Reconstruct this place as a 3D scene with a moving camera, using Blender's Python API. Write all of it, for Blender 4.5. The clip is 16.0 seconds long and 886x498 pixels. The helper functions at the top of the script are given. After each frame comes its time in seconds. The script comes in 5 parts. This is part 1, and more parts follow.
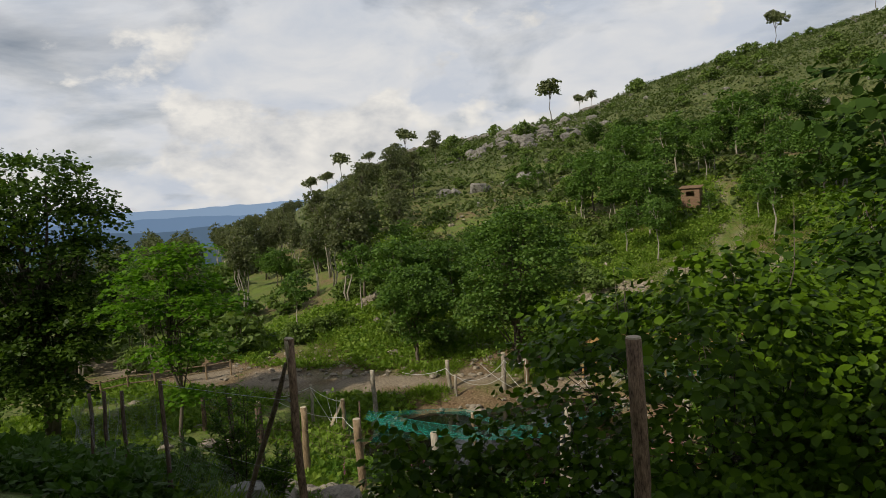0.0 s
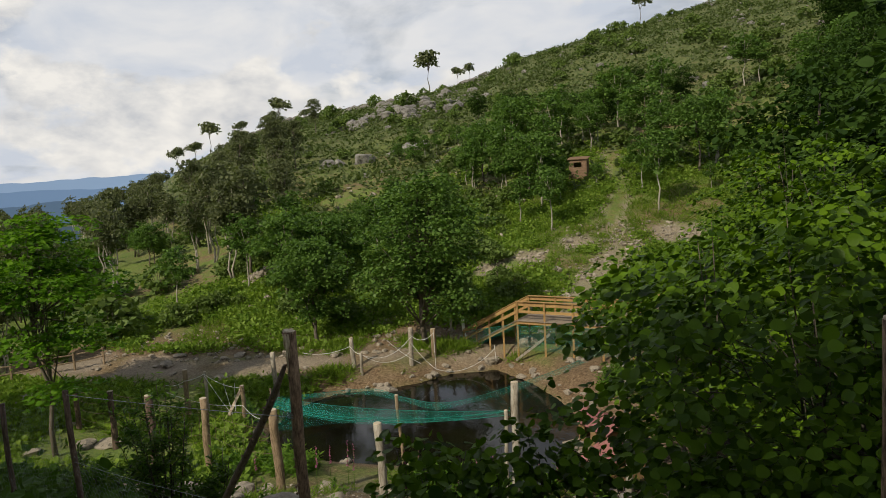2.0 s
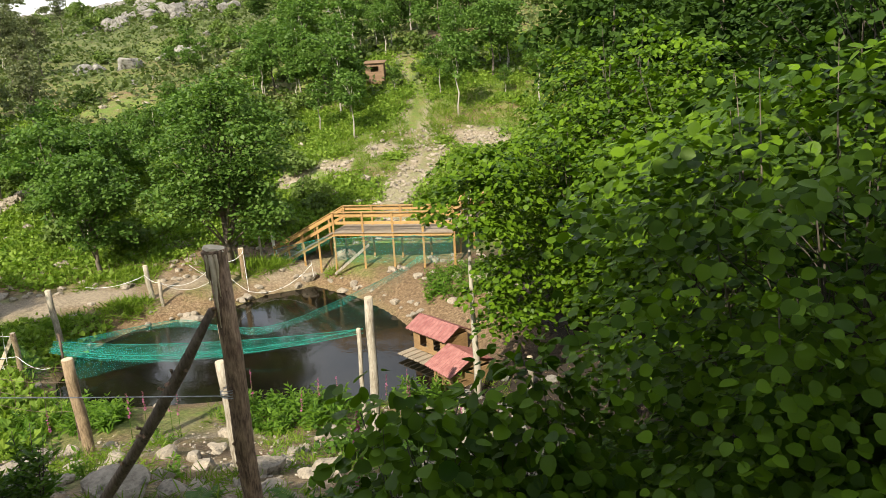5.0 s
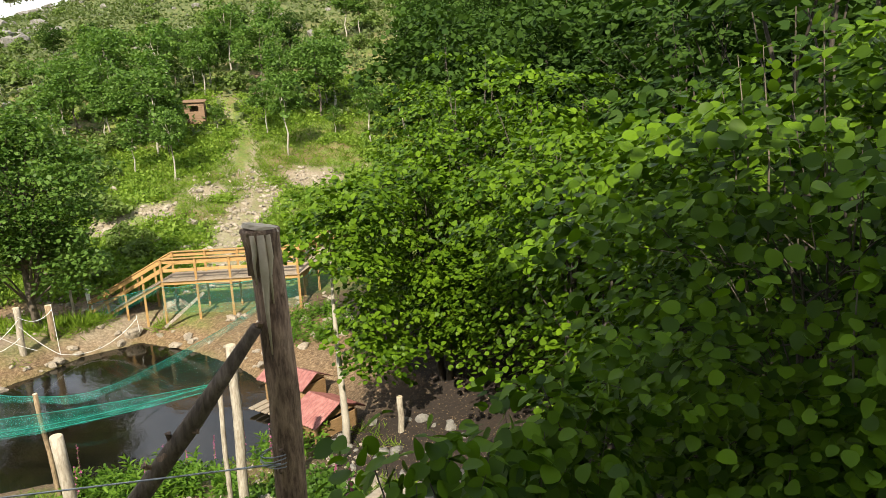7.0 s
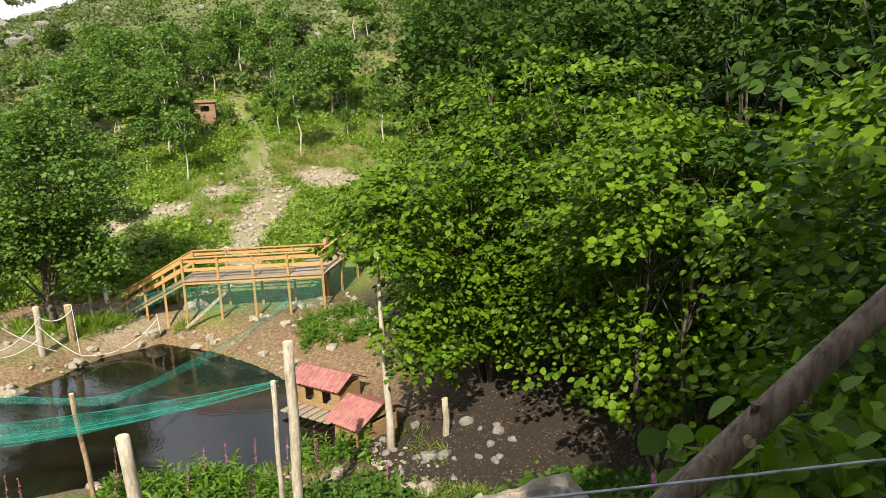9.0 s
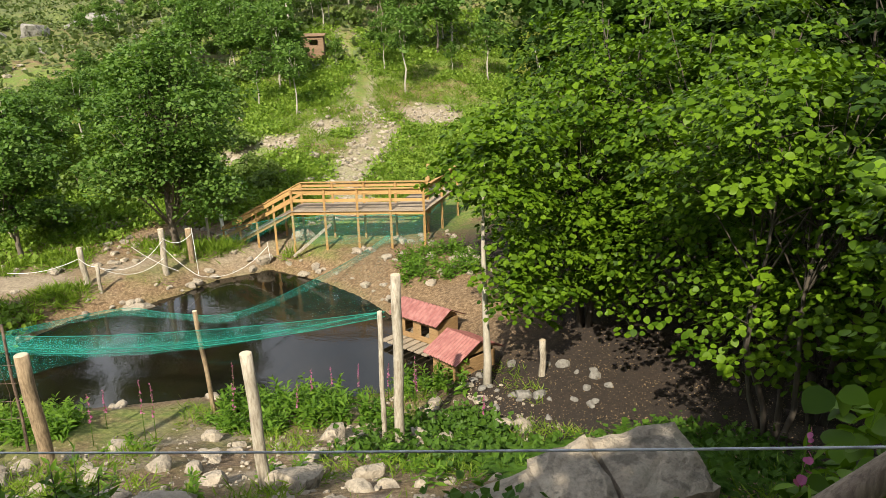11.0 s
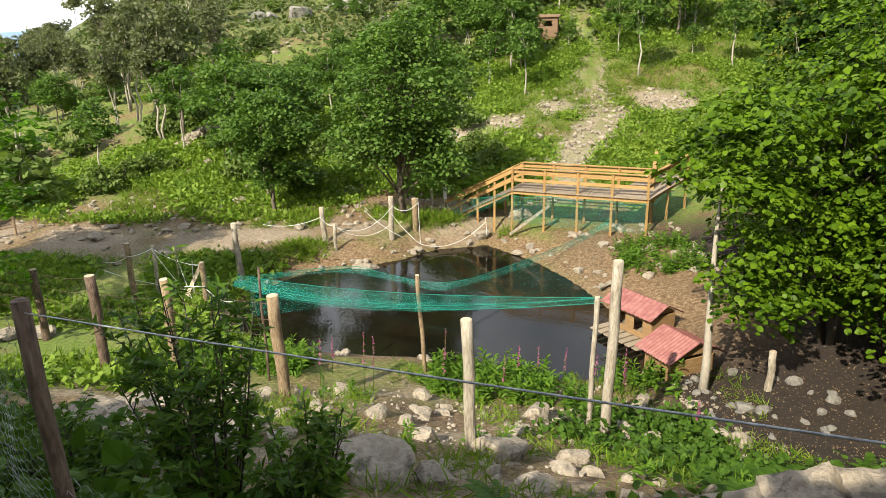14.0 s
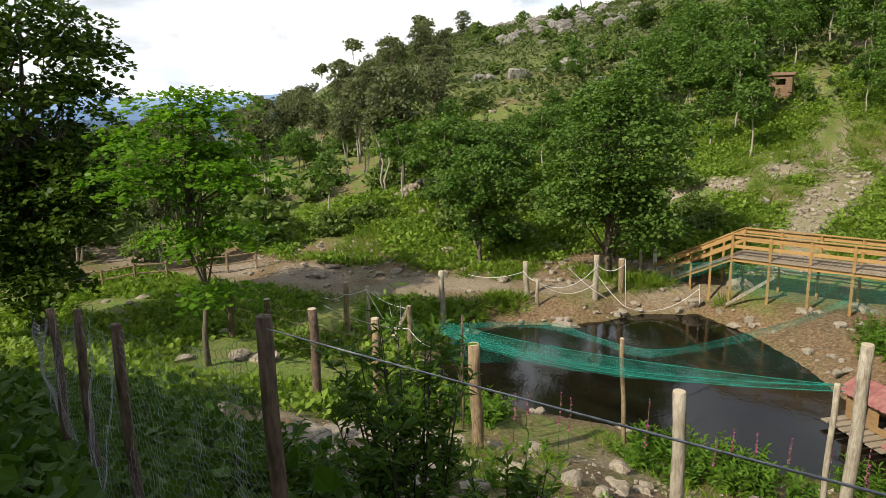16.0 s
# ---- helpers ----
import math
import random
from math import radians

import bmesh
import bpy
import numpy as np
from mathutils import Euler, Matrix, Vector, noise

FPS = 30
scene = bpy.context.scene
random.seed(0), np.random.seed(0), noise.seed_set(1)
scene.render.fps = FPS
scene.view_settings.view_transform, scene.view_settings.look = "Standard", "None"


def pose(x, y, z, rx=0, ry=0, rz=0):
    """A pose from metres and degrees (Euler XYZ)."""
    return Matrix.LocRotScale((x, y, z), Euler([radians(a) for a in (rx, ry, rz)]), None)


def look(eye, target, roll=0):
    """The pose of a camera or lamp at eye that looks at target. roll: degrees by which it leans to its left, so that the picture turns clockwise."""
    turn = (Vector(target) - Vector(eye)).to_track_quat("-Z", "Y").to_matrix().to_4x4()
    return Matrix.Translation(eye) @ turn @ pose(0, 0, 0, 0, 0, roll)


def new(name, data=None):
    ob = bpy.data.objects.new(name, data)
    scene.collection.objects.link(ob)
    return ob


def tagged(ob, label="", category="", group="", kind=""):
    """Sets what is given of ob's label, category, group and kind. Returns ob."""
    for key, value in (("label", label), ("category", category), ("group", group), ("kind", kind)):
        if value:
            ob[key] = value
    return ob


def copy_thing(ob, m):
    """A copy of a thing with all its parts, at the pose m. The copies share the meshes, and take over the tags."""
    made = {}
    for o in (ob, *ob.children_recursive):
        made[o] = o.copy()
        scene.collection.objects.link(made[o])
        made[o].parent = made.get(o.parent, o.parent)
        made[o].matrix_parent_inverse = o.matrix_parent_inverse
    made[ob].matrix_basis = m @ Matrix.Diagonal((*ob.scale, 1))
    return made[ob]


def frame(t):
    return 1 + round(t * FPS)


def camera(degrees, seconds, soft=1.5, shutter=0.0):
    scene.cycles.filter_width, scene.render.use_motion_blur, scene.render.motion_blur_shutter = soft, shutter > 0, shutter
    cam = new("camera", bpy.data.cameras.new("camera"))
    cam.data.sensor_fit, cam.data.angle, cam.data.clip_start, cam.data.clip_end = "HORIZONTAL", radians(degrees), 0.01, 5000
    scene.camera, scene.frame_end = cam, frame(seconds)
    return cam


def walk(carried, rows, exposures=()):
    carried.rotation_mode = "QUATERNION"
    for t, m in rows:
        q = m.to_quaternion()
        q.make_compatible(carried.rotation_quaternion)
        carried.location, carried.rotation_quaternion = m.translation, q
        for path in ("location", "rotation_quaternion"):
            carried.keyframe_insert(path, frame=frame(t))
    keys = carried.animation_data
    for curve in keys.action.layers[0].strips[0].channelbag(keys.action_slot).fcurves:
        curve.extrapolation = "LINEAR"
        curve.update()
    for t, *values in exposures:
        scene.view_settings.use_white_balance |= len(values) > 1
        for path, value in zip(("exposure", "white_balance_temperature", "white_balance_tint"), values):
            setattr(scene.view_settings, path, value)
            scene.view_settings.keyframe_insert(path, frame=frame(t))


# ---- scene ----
cam = camera(66.2, 16.0, soft=0.6)
PATH = [
    (0, (5.047, -5.162, 2.635), (4.61, -3.214, 2.509), -3.3),
    (0.5, (4.56, -4.8, 2.561), (4.186, -2.842, 2.402), -3.1),
    (1, (4.076, -4.362, 2.499), (3.807, -2.389, 2.307), -3.1),
    (1.5, (3.651, -3.955, 2.524), (3.494, -1.974, 2.306), -3.2),
    (2, (3.358, -3.648, 2.465), (3.277, -1.663, 2.241), -3.2),
    (2.5, (3.15, -3.427, 2.413), (3.096, -1.445, 2.148), -3.1),
    (3, (2.915, -3.113, 2.343), (2.888, -1.142, 2.008), -3.0),
    (3.5, (2.71, -2.809, 2.282), (2.736, -0.851, 1.874), -3.0),
    (4, (2.51, -2.399, 2.198), (2.631, -0.457, 1.735), -2.9),
    (4.5, (2.336, -2.107, 2.116), (2.64, -0.192, 1.627), -3.4),
    (5, (2.239, -1.736, 2.042), (2.745, 0.131, 1.533), -3.3),
    (5.2, (2.186, -1.597, 2.011), (2.77, 0.245, 1.496), -3.1),
    (7.3, (1.431, -0.46, 1.624), (2.444, 1.219, 1.233), -2.6),
    (7.5, (1.299, -0.319, 1.582), (2.322, 1.357, 1.202), -2.5),
    (8, (1.006, 0.068, 1.443), (2.047, 1.736, 1.075), -2.2),
    (8.2, (0.958, 0.261, 1.375), (1.998, 1.928, 1.0), -2.4),
    (10.3, (0.673, 0.635, 1.381), (1.506, 2.39, 0.907), -1.9),
    (10.5, (0.669, 0.664, 1.367), (1.466, 2.427, 0.863), -1.9),
    (11, (0.618, 0.624, 1.37), (1.343, 2.403, 0.813), -1.7),
    (11.5, (0.572, 0.662, 1.325), (1.211, 2.466, 0.745), -1.6),
    (12, (0.544, 0.726, 1.293), (1.086, 2.559, 0.703), -1.5),
    (12.5, (0.492, 0.767, 1.275), (0.935, 2.625, 0.682), -1.2),
    (13, (0.463, 0.765, 1.265), (0.8, 2.645, 0.671), -1.3),
    (13.5, (0.44, 0.779, 1.264), (0.674, 2.674, 0.671), -1.3),
    (14, (0.398, 0.766, 1.255), (0.528, 2.673, 0.668), -1.1),
    (14.5, (0.347, 0.804, 1.237), (0.344, 2.727, 0.685), -1.0),
    (15, (0.31, 0.867, 1.21), (0.153, 2.796, 0.704), -1.1),
    (15.5, (0.286, 0.894, 1.187), (-0.024, 2.816, 0.729), -1.1),
    (16, (0.259, 0.93, 1.156), (-0.191, 2.834, 0.742), -1.1),
]
EXPOSURES = [(0, -0.7), (2.5, -0.5), (3.5, -0.1), (4.5, 0.55), (5.2, 0.72), (8.2, 0.8), (11, 0.72), (13.5, 0.78), (14.5, 0.58), (16, 0.08)]
walk(cam, [(t, look(eye, target, roll)) for t, eye, target, roll in PATH], EXPOSURES)

# ---- world, sun ----
SUN = Vector((-0.50, -0.66, 0.66)).normalized()
world = bpy.data.worlds.new("world")
scene.world = world
world.use_nodes = True
wn, wl = world.node_tree.nodes, world.node_tree.links
wn.clear()
w_out, w_bg = wn.new("ShaderNodeOutputWorld"), wn.new("ShaderNodeBackground")
sky = wn.new("ShaderNodeTexSky")
sky.sky_type, sky.sun_disc = "NISHITA", False
sky.sun_elevation, sky.sun_rotation = math.asin(SUN.z), math.atan2(SUN.x, SUN.y)
sky.air_density, sky.dust_density = 1.0, 1.5
def w_math(how, a, b=None, c=None):
    nd = wn.new("ShaderNodeMath")
    nd.operation = how
    for i, v in enumerate((a, b, c)):
        if isinstance(v, bpy.types.NodeSocket):
            wl.new(v, nd.inputs[i])
        elif v is not None:
            nd.inputs[i].default_value = v
    return nd.outputs[0]


def w_noise(vec, scale, detail, rough=0.58, twist=0.2):
    nd = wn.new("ShaderNodeTexNoise")
    nd.inputs["Scale"].default_value, nd.inputs["Detail"].default_value, nd.inputs["Roughness"].default_value, nd.inputs["Distortion"].default_value = scale, detail, rough, twist
    wl.new(vec, nd.inputs["Vector"])
    return nd.outputs["Fac"]


def w_ramp(fac, low, high, dark=(0, 0, 0), light=(1, 1, 1)):
    nd = wn.new("ShaderNodeValToRGB")
    e = nd.color_ramp.elements
    e[0].position, e[1].position, e[0].color, e[1].color = low, high, (*dark, 1), (*light, 1)
    wl.new(fac, nd.inputs[0])
    return nd.outputs[0]


def w_blend(fac, a, b):
    nd = wn.new("ShaderNodeMixRGB")
    for i, v in enumerate((fac, a, b)):
        if isinstance(v, bpy.types.NodeSocket):
            wl.new(v, nd.inputs[i])
        else:
            nd.inputs[i].default_value = (*v, 1)
    return nd.outputs[0]


# broken layers of high cloud over blue, thicker towards the horizon, with heaped clouds low down
w_dir = wn.new("ShaderNodeTexCoord").outputs["Generated"]
w_sep = wn.new("ShaderNodeSeparateXYZ")
wl.new(w_dir, w_sep.inputs[0])
w_up = w_math("MAXIMUM", w_sep.outputs[2], 0.0)
w_flat = wn.new("ShaderNodeCombineXYZ")
w_far = w_math("ADD", w_up, 0.30)
wl.new(w_math("DIVIDE", w_sep.outputs[0], w_far), w_flat.inputs[0]), wl.new(w_math("DIVIDE", w_sep.outputs[1], w_far), w_flat.inputs[1])
w_sheet = w_noise(w_flat.outputs[0], 1.5, 8, 0.55, 0.3)
w_sheet = w_math("SUBTRACT", w_math("ADD", w_sheet, 0.15), w_math("MULTIPLY", w_up, 0.28))
w_tall = wn.new("ShaderNodeMapping")
w_tall.inputs["Scale"].default_value, w_tall.inputs["Location"].default_value = (1.0, 1.0, 1.7), (0.35, 0.0, 0.12)
wl.new(w_dir, w_tall.inputs["Vector"])
w_heap = w_noise(w_tall.outputs[0], 4.2, 10, 0.55, 0.1)
w_heap = w_math("SUBTRACT", w_heap, w_math("MULTIPLY", w_math("ABSOLUTE", w_math("SUBTRACT", w_up, 0.07)), 0.9))
w_tone = w_ramp(w_noise(w_flat.outputs[0], 3.4, 7, 0.55, 0.3), 0.36, 0.62, (11.4, 12.2, 13.6), (14.8, 14.8, 14.9))
w_col = w_blend(w_ramp(w_sheet, 0.36, 0.60), sky.outputs[0], w_tone)
w_puff = w_ramp(w_noise(w_tall.outputs[0], 13.0, 8, 0.6, 0.1), 0.32, 0.60, (11.2, 11.4, 11.8), (17.0, 16.4, 15.4))
w_col = w_blend(w_ramp(w_heap, 0.455, 0.50), w_col, w_puff)
wl.new(w_col, w_bg.inputs["Color"]), wl.new(w_bg.outputs[0], w_out.inputs["Surface"])
w_bg.inputs["Strength"].default_value = 0.078

sun_data = bpy.data.lights.new("sun", "SUN")
sun_data.energy, sun_data.angle, sun_data.color = 5.0, radians(0.6), (1.0, 0.9, 0.74)
sun_lamp = new("sun", sun_data)
sun_lamp.rotation_mode = "QUATERNION"
sun_lamp.rotation_quaternion = SUN.to_track_quat("Z", "Y")


# ---- materials ----
class Mat:
    """A node material in the making."""

    def __init__(self, name, rough=0.8, metal=0.0):
        self.m = bpy.data.materials.new(name)
        self.m.use_nodes = True
        self.n, self.l = self.m.node_tree.nodes, self.m.node_tree.links
        self.b = self.n["Principled BSDF"]
        self.b.inputs["Roughness"].default_value, self.b.inputs["Metallic"].default_value = rough, metal
        self.co = self.n.new("ShaderNodeTexCoord").outputs["Object"]

    def node(self, kind, **ins):
        nd = self.n.new(kind)
        for k, v in ins.items():
            k = k.replace("_", " ")
            if isinstance(v, bpy.types.NodeSocket):
                self.l.new(v, nd.inputs[k])
            else:
                nd.inputs[k].default_value = v
        return nd

    def noise(self, scale, detail=4, vec=None, stretch=None):
        vec = vec or self.co
        if stretch:
            mp = self.node("ShaderNodeMapping", Vector=vec)
            mp.inputs["Scale"].default_value = stretch
            vec = mp.outputs[0]
        return self.node("ShaderNodeTexNoise", Vector=vec, Scale=scale, Detail=detail, Roughness=0.6).outputs["Fac"]

    def ramp(self, fac, *stops):
        nd = self.node("ShaderNodeValToRGB", Fac=fac)
        el = nd.color_ramp.elements
        while len(el) < len(stops):
            el.new(0.5)
        for e, (p, c) in zip(el, stops):
            e.position, e.color = p, (*c, 1) if len(c) == 3 else c
        return nd.outputs["Color"]

    def mix(self, fac, a, b, how="MIX"):
        nd = self.n.new("ShaderNodeMixRGB")
        nd.blend_type = how
        for i, v in enumerate((fac, a, b)):
            if isinstance(v, bpy.types.NodeSocket):
                self.l.new(v, nd.inputs[i])
            else:
                nd.inputs[i].default_value = (*v, 1) if isinstance(v, tuple) else v
        return nd.outputs[0]

    def color(self, sock):
        self.l.new(sock, self.b.inputs["Base Color"])
        return self

    def bump(self, fac, strength=0.4, distance=0.02):
        nd = self.node("ShaderNodeBump", Height=fac, Strength=strength, Distance=distance)
        self.l.new(nd.outputs[0], self.b.inputs["Normal"])
        return self

    def attribute(self, name):
        nd = self.n.new("ShaderNodeAttribute")
        nd.attribute_name = name
        return nd.outputs["Fac"]


def leaf_material(name, dark, light, through_share=0.4, gloss=0.45):
    k = Mat(name, gloss)
    rnd = k.node("ShaderNodeNewGeometry").outputs["Random Per Island"]
    big = k.noise(0.7, 3)
    tone = k.mix(0.4, k.ramp(rnd, (0.0, dark), (1.0, light)), k.ramp(big, (0.35, dark), (0.68, light)))
    k.color(tone)
    k.b.inputs["Specular IOR Level"].default_value = 0.14
    tr = k.node("ShaderNodeBsdfTranslucent")
    k.l.new(k.mix(1.0, tone, (1.15, 1.25, 0.5), "MULTIPLY"), tr.inputs["Color"])
    mx = k.node("ShaderNodeMixShader", Fac=through_share)
    k.l.new(k.b.outputs[0], mx.inputs[1]), k.l.new(tr.outputs[0], mx.inputs[2])
    k.l.new(mx.outputs[0], k.n["Material Output"].inputs["Surface"])
    return k.m


def wood_material(name, dark, light, grain=(14, 14, 1.2), rough=0.75, cracks=0.5):
    k = Mat(name, rough)
    rnd = k.node("ShaderNodeObjectInfo").outputs["Random"]
    g = k.noise(2.2, 6, stretch=grain)
    c = k.ramp(g, (0.3, dark), (0.62, light))
    c = k.mix(0.35, c, k.ramp(k.noise(1.3, 3), (0.35, dark), (0.7, light)))
    k.color(k.mix(0.25, c, k.ramp(rnd, (0, dark), (1, light))))
    return k.bump(g, cracks, 0.01).m


def rock_material(name, dark, light, moss=0.3, lichen_share=0.75):
    k = Mat(name, 0.9)
    n1, n2 = k.noise(2.3, 8), k.noise(19, 5)
    c = k.ramp(n1, (0.3, dark), (0.62, light))
    c = k.mix(0.3, c, k.ramp(n2, (0.35, dark), (0.6, light)))
    patch = k.ramp(k.noise(1.1, 5), (0.55, (0, 0, 0)), (0.68, (moss, moss, moss)))
    c = k.mix(patch, c, (0.10, 0.11, 0.045))
    lichen = k.ramp(k.noise(3.4, 9), (0.52, (0, 0, 0)), (0.60, (lichen_share,) * 3))
    k.color(k.mix(lichen, c, (0.065, 0.056, 0.042)))
    crack = k.ramp(k.node("ShaderNodeTexVoronoi", Vector=k.co, Scale=1.7).outputs["Distance"], (0.0, (1, 1, 1)), (1.0, (0, 0, 0)))
    return k.bump(k.mix(0.4, k.mix(0.5, n1, n2), crack), 1.0, 0.12).m


M_HAZEL = leaf_material("hazel_leaf", (0.010, 0.034, 0.002), (0.15, 0.265, 0.011), 0.28)
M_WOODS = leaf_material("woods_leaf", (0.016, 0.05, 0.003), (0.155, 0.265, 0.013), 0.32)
# blue is raised in M_OAK, M_SCRUB, M_BUSH and M_FERN to stand for haze
M_OAK = leaf_material("oak_leaf", (0.042, 0.10, 0.017), (0.165, 0.27, 0.055), 0.38)
M_DARKOAK = leaf_material("dark_oak_leaf", (0.025, 0.06, 0.008), (0.10, 0.165, 0.022), 0.34)
# dark leaf tone of the right-hand woods; on two hazels it stands for shade
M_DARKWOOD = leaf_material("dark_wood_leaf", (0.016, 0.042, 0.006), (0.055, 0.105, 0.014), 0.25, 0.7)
M_YOUNG = leaf_material("young_leaf", (0.08, 0.19, 0.012), (0.18, 0.34, 0.03), 0.48)
M_PINE = leaf_material("pine_needle", (0.075, 0.095, 0.044), (0.19, 0.21, 0.105), 0.35)
M_YELLOW = leaf_material("yellow_leaf", (0.13, 0.16, 0.02), (0.25, 0.27, 0.05), 0.45)
M_SCRUB = leaf_material("scrub_leaf", (0.055, 0.088, 0.022), (0.15, 0.185, 0.07), 0.3)
M_BUSH = leaf_material("bush_leaf", (0.07, 0.12, 0.022), (0.20, 0.275, 0.075), 0.34)
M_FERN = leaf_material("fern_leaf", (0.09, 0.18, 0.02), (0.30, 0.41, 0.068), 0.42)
# darker fern copy: shade of the near ground is put into its colour
M_SHADEDFERN = leaf_material("shade_darkened_fern_leaf", (0.035, 0.085, 0.01), (0.09, 0.17, 0.022), 0.3)
M_WEED = leaf_material("weed_leaf", (0.06, 0.14, 0.016), (0.16, 0.28, 0.03), 0.42)
M_LAUREL = leaf_material("laurel_leaf", (0.035, 0.09, 0.012), (0.15, 0.26, 0.028), 0.34, 0.35)
M_GRASS = leaf_material("grass_blade", (0.08, 0.15, 0.012), (0.21, 0.30, 0.035), 0.38)
M_PINK = leaf_material("foxglove_bell", (0.32, 0.06, 0.18), (0.5, 0.2, 0.34), 0.3)
M_BARK = wood_material("bark", (0.07, 0.055, 0.04), (0.19, 0.16, 0.12), (9, 9, 2), 0.9, 0.8)
M_DARKBARK = wood_material("dark_bark", (0.03, 0.024, 0.018), (0.09, 0.075, 0.055), (9, 9, 2), 0.9, 0.8)
M_PALEBARK = wood_material("pale_bark", (0.24, 0.21, 0.16), (0.46, 0.42, 0.34), (6, 6, 3), 0.85, 0.5)


def bark_material(name, dark, mean, light, scale):
    """Flaking, streaked bark left on a post."""
    k = Mat(name, 0.85)
    flake, streak = k.noise(scale, 9, stretch=(1, 1, 0.35)), k.noise(5 * scale, 6, stretch=(1, 1, 0.2))
    tone = k.ramp(flake, (0.36, dark), (0.5, mean), (0.64, light))
    tone = k.mix(0.45, tone, k.ramp(streak, (0.40, dark), (0.58, light)))
    return k.color(tone).bump(k.mix(0.5, flake, streak), 1.0, 0.02).m


M_POST_DARK = bark_material("old_post", (0.03, 0.018, 0.012), (0.10, 0.065, 0.042), (0.20, 0.14, 0.10), 9)
M_POST = bark_material("post", (0.17, 0.14, 0.10), (0.32, 0.28, 0.21), (0.45, 0.41, 0.33), 7)
M_POST_TAN = bark_material("tan_post", (0.11, 0.075, 0.04), (0.23, 0.165, 0.095), (0.36, 0.27, 0.165), 7)
M_BARKPOST = bark_material("barked_post", (0.06, 0.033, 0.019), (0.20, 0.125, 0.075), (0.37, 0.25, 0.16), 24)
M_BRACE = bark_material("brace_bark", (0.065, 0.045, 0.032), (0.15, 0.11, 0.08), (0.25, 0.195, 0.145), 14)
M_CUT = wood_material("cut_wood", (0.40, 0.32, 0.21), (0.62, 0.53, 0.39), (12, 12, 12), 0.8, 0.4)
M_PLANK = wood_material("plank", (0.27, 0.15, 0.05), (0.49, 0.31, 0.115), (2, 16, 16), 0.7, 0.4)
M_DECK = wood_material("deck_board", (0.20, 0.155, 0.105), (0.37, 0.31, 0.23), (16, 2, 16), 0.8, 0.5)
M_HUTWOOD = wood_material("hut_wood", (0.16, 0.09, 0.036), (0.33, 0.21, 0.095), (3, 3, 14), 0.75, 0.4)
M_CABIN = wood_material("cabin_wood", (0.13, 0.075, 0.042), (0.26, 0.165, 0.095), (3, 3, 14), 0.8, 0.4)
M_ROCK = rock_material("granite", (0.11, 0.105, 0.09), (0.28, 0.265, 0.235), 0.5)
M_PALEROCK = rock_material("pale_granite", (0.18, 0.15, 0.11), (0.43, 0.375, 0.29), 0.4)
M_BOULDER = rock_material("beige_granite", (0.19, 0.155, 0.11), (0.42, 0.36, 0.275), 0.35, 0.55)
M_GREYROCK = rock_material("grey_granite", (0.14, 0.135, 0.12), (0.33, 0.315, 0.28), 0.5)


def plain_material(name, a, b, rough=0.6, metal=0.0, scale=6.0):
    k = Mat(name, rough, metal)
    return k.color(k.ramp(k.noise(scale, 5), (0.35, a), (0.65, b))).m


M_ROOF = plain_material("red_sheet", (0.24, 0.085, 0.075), (0.36, 0.16, 0.14), 0.6, 0.0, 5)
M_WIRE = plain_material("galvanised_wire", (0.22, 0.23, 0.25), (0.42, 0.44, 0.46), 0.45, 0.5, 30)
M_TAPE = plain_material("white_tape", (0.66, 0.66, 0.62), (0.82, 0.82, 0.8), 0.6)
M_CORD = plain_material("green_cord", (0.0, 0.15, 0.11), (0.015, 0.22, 0.165), 0.6)


def net_material(name, cover):
    k = Mat(name, 0.55)
    k.color(k.ramp(k.noise(3, 4), (0.3, (0.0, 0.18, 0.14)), (0.7, (0.02, 0.33, 0.25))))
    uv = k.n.new("ShaderNodeUVMap").outputs[0]
    wave = k.ramp(k.noise(2.0, 6, vec=uv, stretch=(0.8, 14, 1)), (0.38, (cover * 0.2,) * 3), (0.62, (min(1, cover * 1.9),) * 3))
    clear = k.node("ShaderNodeBsdfTransparent")
    mx = k.node("ShaderNodeMixShader", Fac=wave)
    k.l.new(clear.outputs[0], mx.inputs[1]), k.l.new(k.b.outputs[0], mx.inputs[2])
    k.l.new(mx.outputs[0], k.n["Material Output"].inputs["Surface"])
    return k.m


M_NET = net_material("green_net", 0.2)
M_NET_THIN = net_material("thin_green_net", 0.03)
M_NET_FINE = net_material("fine_green_net", 0.11)

k = Mat("pond_water", 0.04)
k.color(k.ramp(k.noise(0.5, 3), (0.35, (0.006, 0.006, 0.004)), (0.7, (0.014, 0.011, 0.006))))
k.b.inputs["IOR"].default_value = 1.33
k.bump(k.mix(0.5, k.noise(3.2, 3, stretch=(1.6, 0.5, 1)), k.noise(9, 2, stretch=(1, 0.6, 1))), 0.14, 0.05)
M_WATER = k.m
M_LITTER = plain_material("dead_leaf", (0.06, 0.036, 0.02), (0.32, 0.23, 0.12), 0.8, 0.0, 9)

